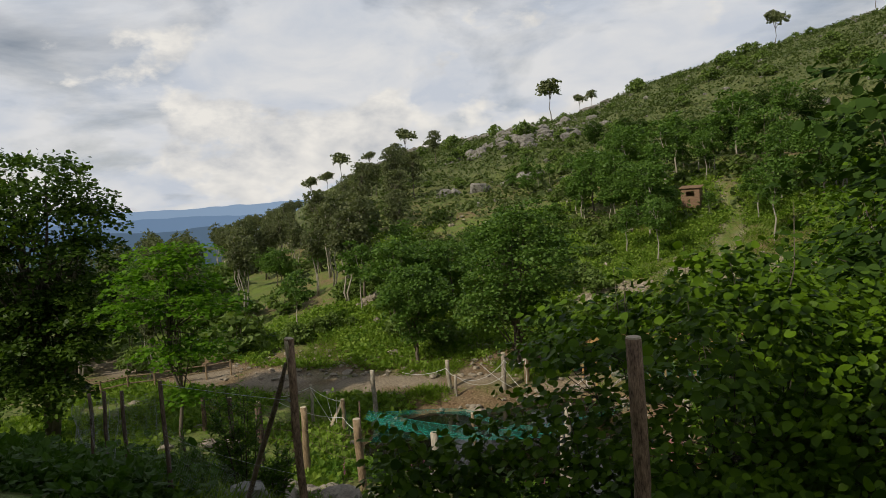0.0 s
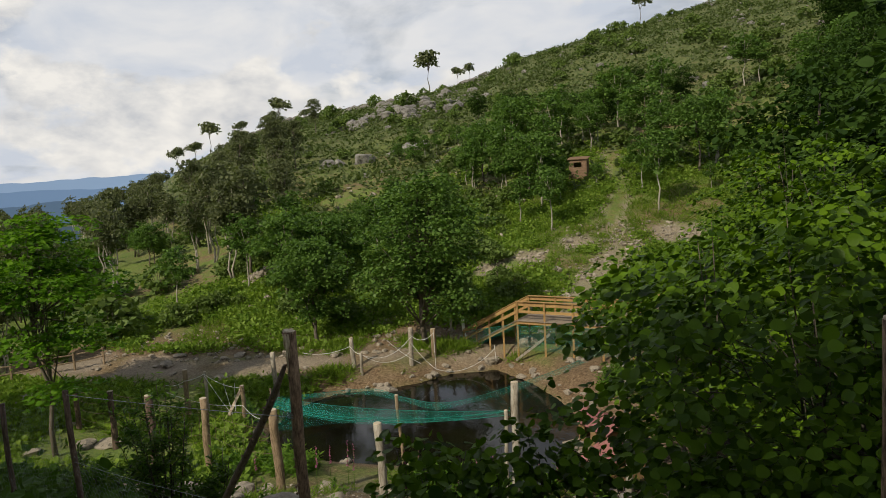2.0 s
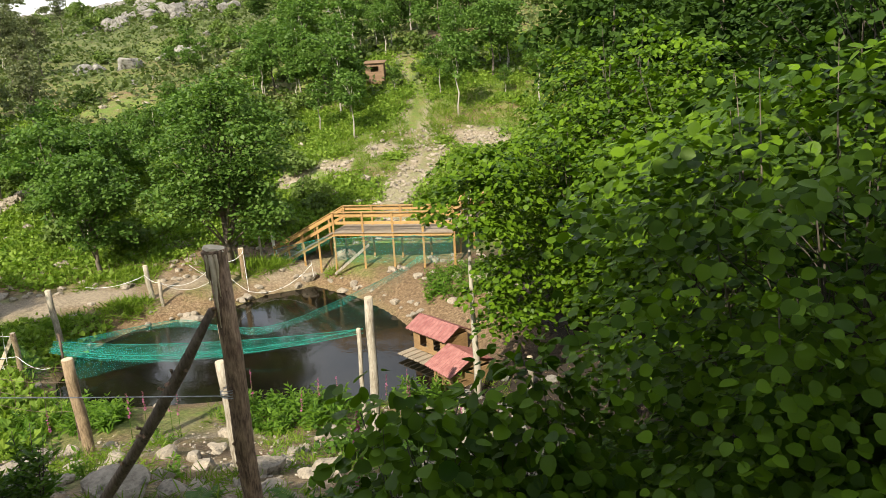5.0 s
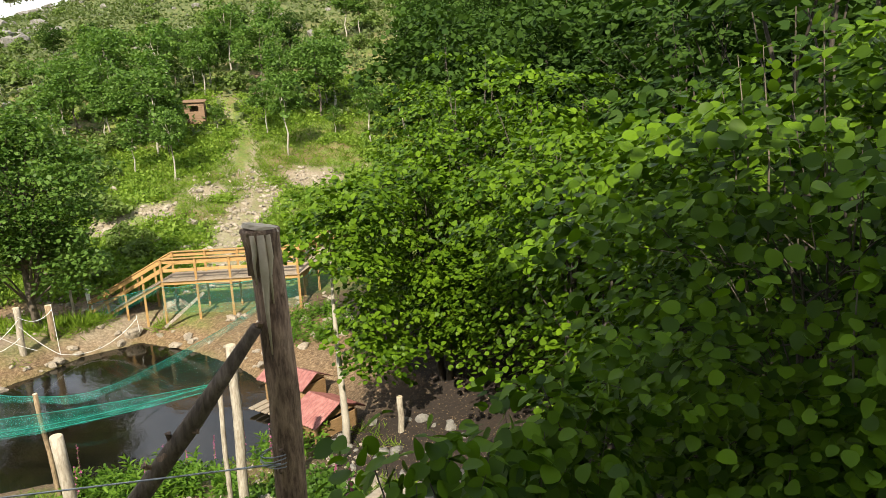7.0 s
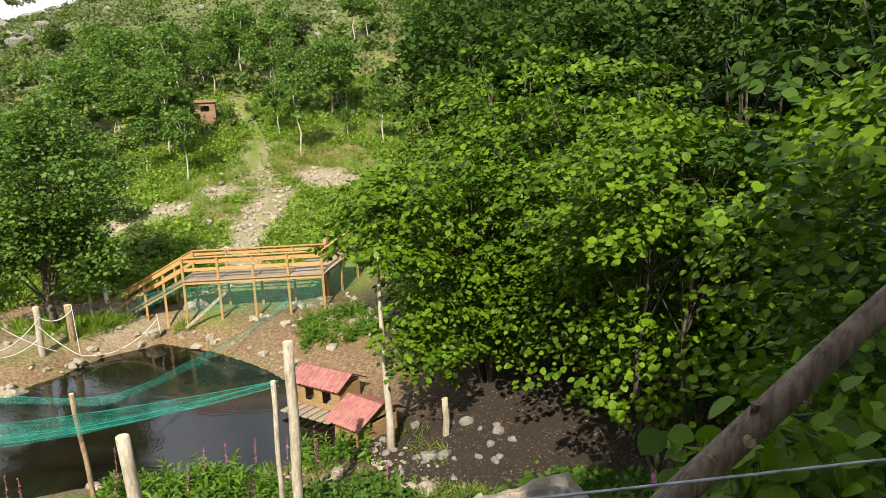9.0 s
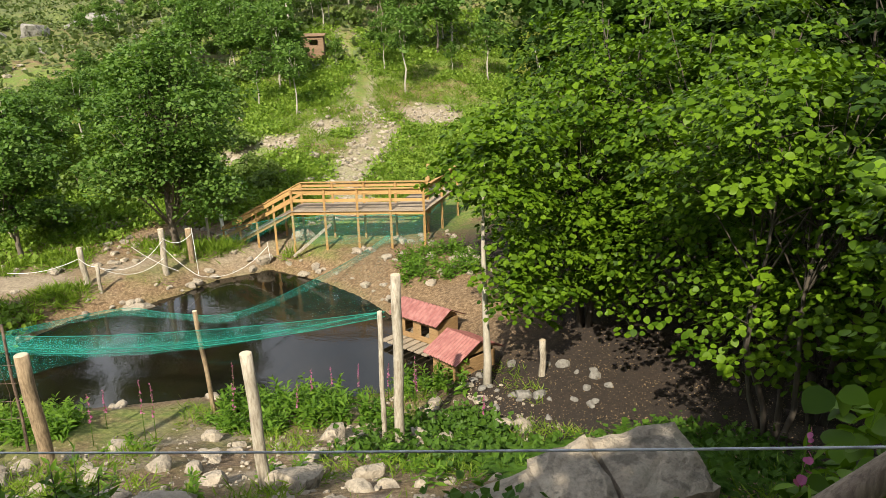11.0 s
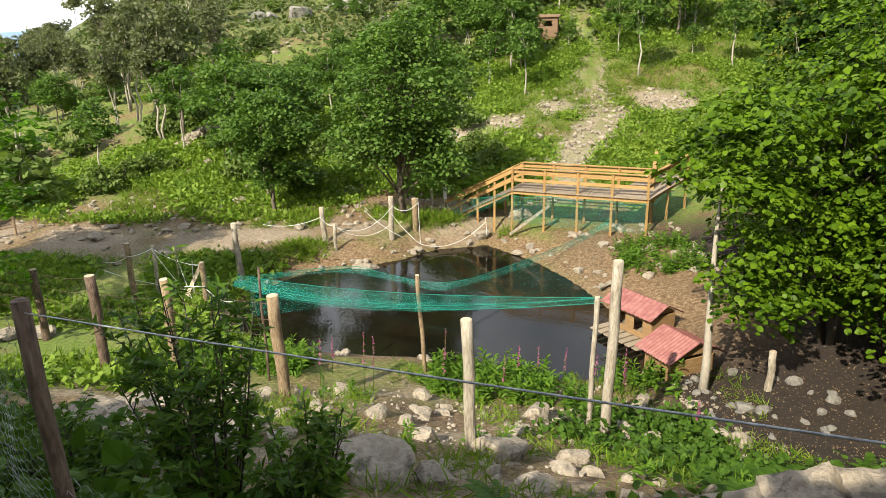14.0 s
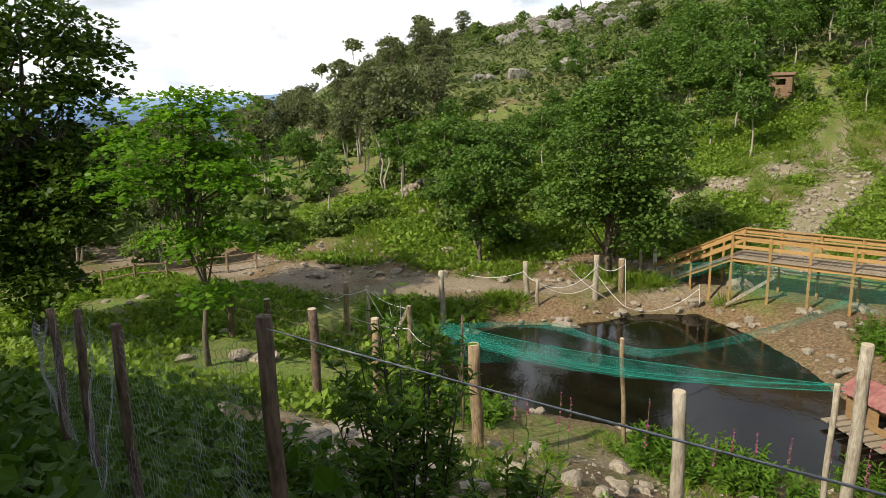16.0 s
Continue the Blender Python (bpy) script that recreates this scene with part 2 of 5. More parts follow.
# ground: soil, grass, stony track and scree by their own plan
k = Mat("ground", 0.95)
fine, mid, broad = k.noise(9, 7), k.noise(1.6, 6), k.noise(0.22, 4)
tiny = k.noise(42, 5)
soil = k.ramp(k.mix(0.45, fine, tiny), (0.34, (0.05, 0.031, 0.015)), (0.50, (0.17, 0.108, 0.054)), (0.63, (0.36, 0.26, 0.155)))
grass = k.ramp(fine, (0.3, (0.06, 0.11, 0.014)), (0.68, (0.175, 0.235, 0.035)))
stone = k.ramp(k.mix(0.5, fine, tiny), (0.36, (0.15, 0.115, 0.075)), (0.62, (0.40, 0.335, 0.245)))
heath = k.ramp(mid, (0.3, (0.045, 0.065, 0.015)), (0.52, (0.095, 0.12, 0.03)), (0.7, (0.155, 0.14, 0.06)))
low = k.mix(k.ramp(k.mix(0.5, mid, broad), (0.40, (0, 0, 0)), (0.56, (1, 1, 1))), soil, grass)
base = k.mix(k.attribute("hill"), low, heath)
base = k.mix(k.attribute("lawn"), base, grass)
base = k.mix(k.attribute("dirt"), base, soil)
base = k.mix(k.attribute("stones"), base, stone)
# leaf litter, darkened to put the shade under the hazels into its colour
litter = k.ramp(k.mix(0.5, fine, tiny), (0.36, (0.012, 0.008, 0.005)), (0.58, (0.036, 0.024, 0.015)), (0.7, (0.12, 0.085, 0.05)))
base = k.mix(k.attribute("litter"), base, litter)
k.color(base).bump(k.mix(0.3, k.mix(0.5, fine, mid), tiny), 0.75, 0.10)
M_GROUND = k.m


# ---- the lie of the land ----
POND = [(3.0, 17.2), (5.0, 16.9), (6.3, 16.7), (7.6, 17.4), (7.9, 19.6), (7.5, 22.0), (7.1, 24.5), (6.0, 27.5), (4.4, 30.0), (2.0, 29.6),
        (0.4, 28.3), (-1.2, 27.6), (-3.4, 27.2), (-5.0, 25.2), (-5.2, 22.6), (-4.6, 20.3), (-2.0, 19.4), (1.0, 18.7)]
WATER = -7.56
TRACK = [(9.0, 34.6), (10.4, 38.2), (12.6, 41.8), (14.9, 45.4), (14.4, 50.4), (15.4, 53.0), (16.7, 56.2), (17.4, 60.0), (17.6, 65.0)]
SCREES = [(18.8, 46.7, 2.0), (4.6, 43.7, 1.4), (7.6, 44.5, 1.2), (10.9, 46.5, 1.2)]
ROAD = [(3.2, 31.8), (0.0, 32.2), (-4.0, 30.5), (-9.0, 30.0), (-16.0, 31.0), (-30.0, 36.0)]


def line_distance(x, y, pts, closed=False):
    best = np.full(np.shape(x), 1e9)
    ends = pts[1:] + ([pts[0]] if closed else [])
    for (ax, ay), (bx, by) in zip(pts, ends):
        ux, uy = bx - ax, by - ay
        k = np.clip(((x - ax) * ux + (y - ay) * uy) / (ux * ux + uy * uy), 0, 1)
        best = np.minimum(best, np.hypot(x - ax - k * ux, y - ay - k * uy))
    return best


def pond_distance(x, y):
    """Metres to the shore, below zero in the water."""
    inside = np.zeros(np.shape(x), bool)
    for (ax, ay), (bx, by) in zip(POND, POND[1:] + POND[:1]):
        cross = ((ay > y) != (by > y)) & (x < (bx - ax) * (y - ay) / ((by - ay) or 1e-9) + ax)
        inside ^= cross
    d = line_distance(x, y, POND, True)
    return np.where(inside, -d, d)


def softplus(v, k):
    return k * np.logaddexp(0, v / k)


def ripple(x, y, size, seed=0):
    """Smooth value noise from -1 to 1."""
    u, v = x / size + seed * 17.3, y / size - seed * 9.1
    i, j = np.floor(u), np.floor(v)
    f, g = u - i, v - j
    f, g = f * f * (3 - 2 * f), g * g * (3 - 2 * g)

    def corner(a, b):
        w = np.sin(a * 127.1 + b * 311.7 + seed * 5.3) * 43758.5453
        return 2 * (w - np.floor(w)) - 1
    return (corner(i, j) * (1 - f) + corner(i + 1, j) * f) * (1 - g) + (corner(i, j + 1) * (1 - f) + corner(i + 1, j + 1) * f) * g


def ground_height(x, y):
    x, y = np.asarray(x, float), np.asarray(y, float)
    near = -0.05 - 0.445 * y - 0.2 * np.clip(x, 0, 22) - 0.08 * np.clip(x, -30, 0)
    near = 3.5 - softplus(3.5 - near, 0.6)
    bearing = x / np.maximum(y + 5, 12)
    share = np.interp(bearing, [-0.62, -0.5, -0.45, -0.39, -0.31, -0.24, 0, 0.24, 0.5, 1.0, 1.8], [0, 0.28, 0.36, 0.5, 0.68, 0.82, 1.0, 1.42, 1.7, 1.8, 1.5])
    s = y - 33 - 0.05 * np.clip(x, 0, 30)
    rise = 0.215 * softplus(s, 2.0)
    rise = 37 - softplus(37 - rise, 4.0) - 0.16 * softplus(s - 240, 20.0)
    drop = 0.3 * softplus(-x - 48 - 0.1 * y, 8.0) * np.clip(1 - share, 0, 1)
    right = 0.16 * softplus(x - 9, 1.5) * np.clip((45 - y) / 20, 0, 1)
    valley = -7.0 + share * rise + right
    valley = np.maximum(valley - drop, -95 + 0.002 * np.hypot(x, y))
    z = 0.5 * np.logaddexp(near / 0.5, valley / 0.5)
    z = np.where(np.hypot(x, y) > 900, np.minimum(z, -60), z)
    d = pond_distance(x, y)
    bank = np.where(d < 0, WATER - 0.7 * np.clip(-d / 1.5, 0, 1) - 0.05, WATER + 0.02 + 0.42 * np.clip(d, 0, 9))
    z = np.where(d < 4, np.minimum(z, bank), z)
    r = np.hypot(x, y - 1)
    rough = np.clip((r - 2.5) / 6, 0, 1) * np.clip(np.abs(d) / 1.0, 0.1, 1)
    z = z + rough * (0.10 * ripple(x, y, 1.7, 1) + 0.05 * ripple(x, y, 0.6, 2))
    hill = np.clip((y - 38) / 20, 0, 1) * (r < 900)
    return z + hill * (0.6 * ripple(x, y, 9, 3) + 1.4 * ripple(x, y, 31, 4) * np.clip((y - 60) / 60, 0, 1) + 0.3 * ripple(x, y, 3.1, 5))


def gz(x, y):
    return float(ground_height(x, y))


# ---- mesh helpers ----
def part(name, bm, material, parent=None, label=""):
    """Links a bmesh, or a pair of vertices and faces, as one mesh object."""
    me = bpy.data.meshes.new(name)
    if isinstance(bm, tuple):
        me.from_pydata(bm[0], [], bm[1])
    else:
        bm.to_mesh(me)
        bm.free()
    me.materials.append(material)
    ob = new(name, me)
    if parent is not None:
        ob.parent = parent
    if label:
        ob["label"] = label
    return ob


def smooth(ob):
    ob.data.polygons.foreach_set("use_smooth", [True] * len(ob.data.polygons))
    return ob


def thing(name, at, label, category, group="", kind=""):
    ob = new(name)
    ob.empty_display_size = 0.1
    ob.location = at
    return tagged(ob, label, category, group, kind)


def box(bm, size, m=None, bevel=0.006):
    r = bmesh.ops.create_cube(bm, size=1.0, matrix=(m or Matrix()) @ Matrix.Diagonal((*size, 1)))
    if bevel:
        edges = list({e for v in r["verts"] for e in v.link_edges})
        bmesh.ops.bevel(bm, geom=edges, offset=bevel, segments=1, affect="EDGES")
    return bm


def beam(bm, a, b, w, h, bevel=0.006):
    """A squared timber from a to b, w wide and h high."""
    a, b = Vector(a), Vector(b)
    d = b - a
    x = d.normalized()
    y = Vector((0, 0, 1)).cross(x)
    y = y.normalized() if y.length > 1e-4 else Vector((0, 1, 0))
    z = x.cross(y)
    m = Matrix((x, y, z)).transposed().to_4x4()
    m.translation = (a + b) / 2
    return box(bm, (d.length, w, h), m, bevel)


def tube_data(points, radii, sides=8, seed=0, lumps=0.0):
    """Vertices and faces of a closed, tapering tube."""
    rng = random.Random(seed)
    pts = [Vector(p) for p in points]
    vs, fs = [], []
    for i, p in enumerate(pts):
        d = (pts[min(i + 1, len(pts) - 1)] - pts[max(i - 1, 0)]).normalized()
        u = d.cross(Vector((0.31, 0.95, 0.05)) if abs(d.y) < 0.9 else Vector((1, 0, 0))).normalized()
        v = d.cross(u)
        r = radii[i] if isinstance(radii, (list, tuple)) else radii
        for j in range(sides):
            a = 2 * math.pi * j / sides
            q = r * (1 + lumps * rng.uniform(-1, 1))
            vs.append(tuple(p + u * (q * math.cos(a)) + v * (q * math.sin(a))))
    for i in range(len(pts) - 1):
        for j in range(sides):
            a, b = i * sides + j, i * sides + (j + 1) % sides
            fs.append((a, b, b + sides, a + sides))
    fs.append(tuple(range(sides - 1, -1, -1)))
    fs.append(tuple(range((len(pts) - 1) * sides, len(pts) * sides)))
    return vs, fs


def join(*datas):
    vs, fs = [], []
    for v, f in datas:
        o = len(vs)
        vs.extend(v)
        fs.extend(tuple(i + o for i in p) for p in f)
    return vs, fs


def sag(a, b, drop, n=10):
    a, b = Vector(a), Vector(b)
    return [a.lerp(b, i / n) - Vector((0, 0, drop * 4 * (i / n) * (1 - i / n))) for i in range(n + 1)]


# leaf outlines in their own plane, stalk at the origin, with a fold along the middle
ROUND = ([(0, 0, 0), (0.30, 0.08, 0.05), (0.46, 0.33, 0.08), (0.45, 0.62, 0.06), (0.27, 0.88, 0.0), (0, 1.06, -0.07), (-0.27, 0.88, 0.0), (-0.45, 0.62, 0.06), (-0.46, 0.33, 0.08), (-0.30, 0.08, 0.05), (0, 0.5, -0.01)],
         [(10, 0, 1, 2), (10, 2, 3, 4), (10, 4, 5), (10, 5, 6), (10, 6, 7, 8), (10, 8, 9, 0)])
DIAMOND = ([(0, 0, 0), (0.32, 0.5, 0.1), (0, 1, 0), (-0.32, 0.5, 0.1)], [(0, 1, 2), (0, 2, 3)])
LANCE = ([(0, 0, 0), (0.13, 0.45, 0.05), (0, 1, -0.12), (-0.13, 0.45, 0.05)], [(0, 1, 2), (0, 2, 3)])
SPRAY = ([(0, 0, 0), (0.5, 0.2, 0.1), (0.34, 0.75, 0.0), (0, 1.1, 0.1), (-0.3, 0.8, 0.0), (-0.5, 0.3, 0.12)], [(0, 1, 2), (0, 2, 3), (0, 3, 4), (0, 4, 5)])
BLADE = ([(-0.03, 0, 0), (0.03, 0, 0), (0.02, 0.55, 0.06), (0, 1, 0.25)], [(0, 1, 2), (0, 2, 3)])


def leaves(shape, places, outward, size, rng, lift=0.6, vary=0.35, droop=0.0):
    """Many leaves at once. places, outward: n x 3. lift: how far the leaves lie flat."""
    n = len(places)
    sv, sf = np.array(shape[0], float), shape[1]
    up = np.array([0, 0, 1.0]) * lift + droop * outward + rng.normal(0, 0.35, (n, 3))
    up /= np.linalg.norm(up, axis=1)[:, None]
    y = outward + rng.normal(0, 0.55, (n, 3))
    y -= up * np.sum(y * up, axis=1)[:, None]
    y /= np.linalg.norm(y, axis=1)[:, None] + 1e-9
    x = np.cross(y, up)
    s = size * (1 + vary * rng.uniform(-1, 1, n))
    v = places[:, None, :] + s[:, None, None] * (sv[None, :, 0:1] * x[:, None] + sv[None, :, 1:2] * y[:, None] + sv[None, :, 2:3] * up[:, None])
    m = len(sv)
    return v.reshape(-1, 3), [tuple(i + j * m for i in f) for j in range(n) for f in sf]


def merge_leaves(sets):
    vs, fs, o = [], [], 0
    for v, f in sets:
        vs.append(v)
        fs.extend(tuple(i + o for i in p) for p in f)
        o += len(v)
    return np.concatenate(vs).tolist(), fs


def clumps(rng, centre, radius, count, inner=0.35):
    """Centres of leaf clumps through an uneven crown."""
    d = rng.normal(0, 1, (count, 3))
    d /= np.linalg.norm(d, axis=1)[:, None]
    q = rng.uniform(inner, 1.0, count) ** 0.6
    return np.asarray(centre) + d * q[:, None] * np.asarray(radius)


def foliage(rng, centres, spread, each, shape, size, crown_centre, lift=0.6, thick=0.2, droop=0.3):
    """Leaves in flat sprays that reach outward from the crown's middle."""
    c = np.repeat(centres, each, axis=0)
    out = c - np.asarray(crown_centre)
    e1 = out * np.array([1, 1, 0]) + 1e-6
    e1 /= np.linalg.norm(e1, axis=1)[:, None]
    e2 = np.stack([-e1[:, 1], e1[:, 0], 0 * e1[:, 0]], -1)
    u, v = rng.uniform(-1.7, 1.9, len(c)), rng.normal(0, 1, len(c))
    v *= 0.75 * np.clip(1.25 - np.abs(u) / 1.9, 0.25, 1)
    tilt = np.repeat(rng.normal(-0.12, 0.2, len(centres)), each)
    p = c + spread * (e1 * u[:, None] + e2 * v[:, None])
    p[:, 2] += spread * (tilt * u - 0.10 * u * u + thick * rng.normal(0, 1, len(c)))
    out = e1 * 0.8 + e2 * np.sign(v)[:, None] * 0.7 + np.array([0, 0, -0.15])
    out /= np.linalg.norm(out, axis=1)[:, None] + 1e-9
    return leaves(shape, p, out, size, rng, lift, droop=droop)


def stem(rng, base, top, r0, r1, bend=0.15, n=7, sides=7):
    b, t = Vector(base), Vector(top)
    pts = []
    off = Vector((0, 0, 0))
    for i in range(n):
        if 0 < i < n - 1:
            off = off * 0.5 + Vector((rng.normal(0, bend), rng.normal(0, bend), 0)) * 0.5
        pts.append(b.lerp(t, i / (n - 1)) + (off if 0 < i < n - 1 else Vector()))
    return tube_data(pts, [r0 + (r1 - r0) * (i / (n - 1)) ** 0.8 for i in range(n)], sides), pts


def tree(name, at, height, crowns, seed, label, category, leaf, bark, trunk_r=0.14, size=0.16, shape=DIAMOND, count=60, each=45,
         spread=0.35, lift=0.6, lean=(0, 0), fork=0.45, stems=1, group="", inner=0.35, thick=0.3, split=False, limbs=True, limb_most=99, bend=0.03):
    """Trunk with limbs that reach into the crown's clumps. crowns: (centre, radius, share), from the foot."""
    rng = np.random.default_rng(seed)
    root = thing(name, at, label, category, group)
    wood, sets = [], []
    trunks = []
    for s in range(stems):
        ang = 2 * math.pi * s / stems
        foot = (0.1 * math.cos(ang) * (stems > 1), 0.1 * math.sin(ang) * (stems > 1), -0.3)
        tip = (lean[0] + min(0.9, 0.14 * height) * math.cos(ang) * (stems > 1), lean[1] + min(0.9, 0.14 * height) * math.sin(ang) * (stems > 1), height * 0.88)
        data, pts = stem(rng, foot, tip, trunk_r, trunk_r * 0.12, bend * height)
        wood.append(data)
        trunks.append(pts)
    for centre, radius, share in crowns:
        n = max(3, int(count * share))
        cs = clumps(rng, centre, radius, n, inner)
        sets.append(foliage(rng, cs, spread, each, shape, size, (centre[0], centre[1], centre[2] - radius[2] * 0.5), lift, thick, 0.12 if shape is SPRAY else 0.36))
        for c in cs[: min(limb_most, max(4, n // 3)) if limbs else 0]:
            pts = trunks[rng.integers(len(trunks))]
            low = fork + (1 - fork) * rng.uniform(0, 0.75)
            p = pts[min(len(pts) - 2, int(low * (len(pts) - 1)))]
            e = Vector(c)
            mid = p.lerp(e, 0.5) + Vector((0, 0, 0.06 * (e - p).length))
            limb = tube_data([p, mid, e], [trunk_r * 0.3, trunk_r * 0.16, 0.004], 5)
            if split:
                smooth(part("limb", limb, bark, root))
            else:
                wood.append(limb)
    if split:
        for data in wood:
            smooth(part("trunk", data, bark, root))
    else:
        smooth(part("trunk", join(*wood), bark, root))
    smooth(part("crown", merge_leaves(sets), leaf, root))
    return root


def rock_data(seed, size, cuts=2, rough=0.22):
    """An angular boulder of that size, standing on z = 0."""
    rng = random.Random(seed)
    bm = bmesh.new()
    bmesh.ops.create_icosphere(bm, subdivisions=cuts, radius=0.5)
    planes = [(Vector((rng.gauss(0, 1), rng.gauss(0, 1), rng.gauss(0, 0.8))).normalized(), rng.uniform(0.24, 0.40)) for _ in range(13)]
    off = Vector((rng.uniform(-50, 50), rng.uniform(-50, 50), 0))
    for v in bm.verts:
        for nrm, d in planes:
            k = v.co.dot(nrm) - d
            if k > 0:
                v.co -= nrm * k * 0.98
        v.co *= 1 + rough * 0.6 * noise.noise(v.co * 2.6 + off) + rough * 0.22 * noise.noise(v.co * 9 + off)
        v.co = Vector((v.co.x * size[0] * 1.25, v.co.y * size[1] * 1.25, (v.co.z + 0.3) * size[2] * 1.25))
    return bm


# ---- ground, water and distance ----
def build_ground():
    az = np.concatenate([np.linspace(-180, -75, 60, endpoint=False), np.linspace(-75, 62, 560, endpoint=False), np.linspace(62, 180, 60, endpoint=False)])
    rr = np.concatenate([[0.0], np.geomspace(0.6, 60, 250), np.geomspace(61, 320, 110), np.geomspace(335, 4600, 40)])
    a, r = np.meshgrid(np.radians(az), rr)
    x, y = 0.6 - r * np.sin(-a), 0.4 + r * np.cos(a)
    z = ground_height(x, y)
    n, m = len(rr), len(az)
    verts = np.stack([x, y, z], -1).reshape(-1, 3)
    idx = np.arange(n * m).reshape(n, m)
    right = np.roll(idx, -1, axis=1)
    faces = np.stack([idx[:-1], right[:-1], right[1:], idx[1:]], -1).reshape(-1, 4)
    me = bpy.data.meshes.new("ground")
    me.from_pydata(verts.tolist(), [], faces[:, ::-1].tolist())
    px, py = verts[:, 0], verts[:, 1]
    dp, dt, dr = pond_distance(px, py), line_distance(px, py, TRACK), line_distance(px, py, ROAD)
    wob = 0.35 * ripple(px, py, 1.1, 7) + 0.25 * ripple(px, py, 0.4, 8)
    rut = np.interp(py, [44, 52], [0.9, 0.8]) * np.clip(1.2 - np.abs(np.abs(dt) - 0.8) / 0.4 + 1.6 * wob, 0, 1)
    wide = 0.7 * np.clip(1 - (dt - 1.15 + 2.2 * wob) / 0.6, 0, 1) * np.clip((46 - py) / 6, 0, 1)
    scree = np.clip((ripple(px, py, 3.2, 9) + 0.5 * ripple(px, py, 1.1, 10) - 0.75) * 3, 0, 0.8) * (py > 33) * (py < 58) * (px > -14)
    for cx, cy, rad in SCREES:
        scree = np.maximum(scree, np.clip(1.5 - np.hypot(px - cx, py - cy) / rad + 1.6 * wob, 0, 0.9))
    stones = np.clip(np.maximum(np.maximum(rut * (dt < 2) * 0.9, wide), scree), 0, 1)
    road = np.clip(1.5 - dr / 1.8 + wob, 0, 1)
    verge = np.clip(1.4 - np.abs(py - 34.4 - 0.03 * px) / 3.0 + 0.8 * wob, 0, 1) * (px < 4) * (px > -22)
    shore = np.clip(1.2 - np.abs(dp - 0.5) / 1.1, 0, 1)
    right_bank = np.clip((px - 5.5) / 2, 0, 1) * np.clip((31 - py) / 3, 0, 1) * (dp < 6) * (dp > -1)
    # plan of the brown litter that also carries the hazels' painted shade
    shaded_floor = np.clip((px - 5.6 + 0.6 * wob) / 1.6, 0, 1) * np.clip((np.where(px < 11, 19.5, 30) - py) / 4, 0, 1) * (py > 3)
    near_bank = np.clip(1.6 - np.abs(py - 10.5) / 5, 0, 1) * np.clip(0.85 + wob, 0, 1) * np.clip((px + 9) / 2, 0, 1) * (px < 8)
    dirt = np.clip(np.maximum.reduce([road * 0.9, verge, shore, right_bank, near_bank]), 0, 1)
    hill = np.clip((py - 70) / 40, 0, 1)
    lawn = np.clip((py - 33) / 3, 0, 1) * np.clip((80 - py) / 30, 0, 1) * np.clip(0.8 + 1.5 * ripple(px, py, 6, 11), 0, 1)
    lawn = np.maximum(lawn, np.clip((-px - 5) / 3, 0, 1) * np.clip((34 - py) / 3, 0, 1) * np.clip((py - 15) / 4, 0, 1) * np.clip(0.15 + 1.6 * ripple(px, py, 2.5, 12), 0, 0.7))
    stones = np.maximum(stones, near_bank * np.clip(2.2 * ripple(px, py, 1.3, 14) + ripple(px, py, 0.5, 16) - 0.35, 0, 0.8))
    stones = np.maximum(stones, road * np.clip(0.75 + ripple(px, py, 1.5, 13), 0, 0.9))
    for key, vals in (("dirt", dirt), ("hill", hill), ("lawn", lawn), ("stones", stones), ("litter", shaded_floor)):
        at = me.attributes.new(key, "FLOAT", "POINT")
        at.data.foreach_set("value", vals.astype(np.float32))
    me.materials.append(M_GROUND)
    ob = smooth(new("ground", me))
    return tagged(ob, "rough hillside ground of soil, grass and stones", "ground", kind="structure")


build_ground()

bm = bmesh.new()
pts = [bm.verts.new((x, y, WATER - 0.06)) for x, y in [(-7, 15.5), (9.5, 15.5), (9.5, 31.5), (-7, 31.5)]]
bm.faces.new(pts)
tagged(part("water", bm, M_WATER), "still dark brown pond water with ripples", "pond", kind="structure")


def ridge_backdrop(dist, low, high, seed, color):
    # glowing strip; the distance haze is painted into its emission colour
    mat = bpy.data.materials.new("far_ridge_haze")
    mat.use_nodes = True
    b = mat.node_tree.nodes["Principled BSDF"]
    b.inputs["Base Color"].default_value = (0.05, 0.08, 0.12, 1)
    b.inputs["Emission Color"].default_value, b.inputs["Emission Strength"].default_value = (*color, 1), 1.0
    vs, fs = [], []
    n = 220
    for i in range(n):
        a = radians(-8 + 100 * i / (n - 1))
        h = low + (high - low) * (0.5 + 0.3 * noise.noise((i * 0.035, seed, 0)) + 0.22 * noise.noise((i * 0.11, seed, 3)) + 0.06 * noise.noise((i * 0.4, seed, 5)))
        vs += [(-dist * math.sin(a), dist * math.cos(a), -200), (-dist * math.sin(a), dist * math.cos(a), h)]
        if i:
            fs.append((2 * i - 2, 2 * i, 2 * i + 1, 2 * i - 1))
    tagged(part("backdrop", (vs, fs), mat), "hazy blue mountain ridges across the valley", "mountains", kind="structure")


# farther ridges glow paler and bluer in place of real haze
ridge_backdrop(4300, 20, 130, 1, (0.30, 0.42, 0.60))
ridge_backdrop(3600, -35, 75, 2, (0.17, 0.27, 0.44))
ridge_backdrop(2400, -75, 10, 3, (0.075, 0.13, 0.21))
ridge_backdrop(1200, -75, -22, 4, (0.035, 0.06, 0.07))


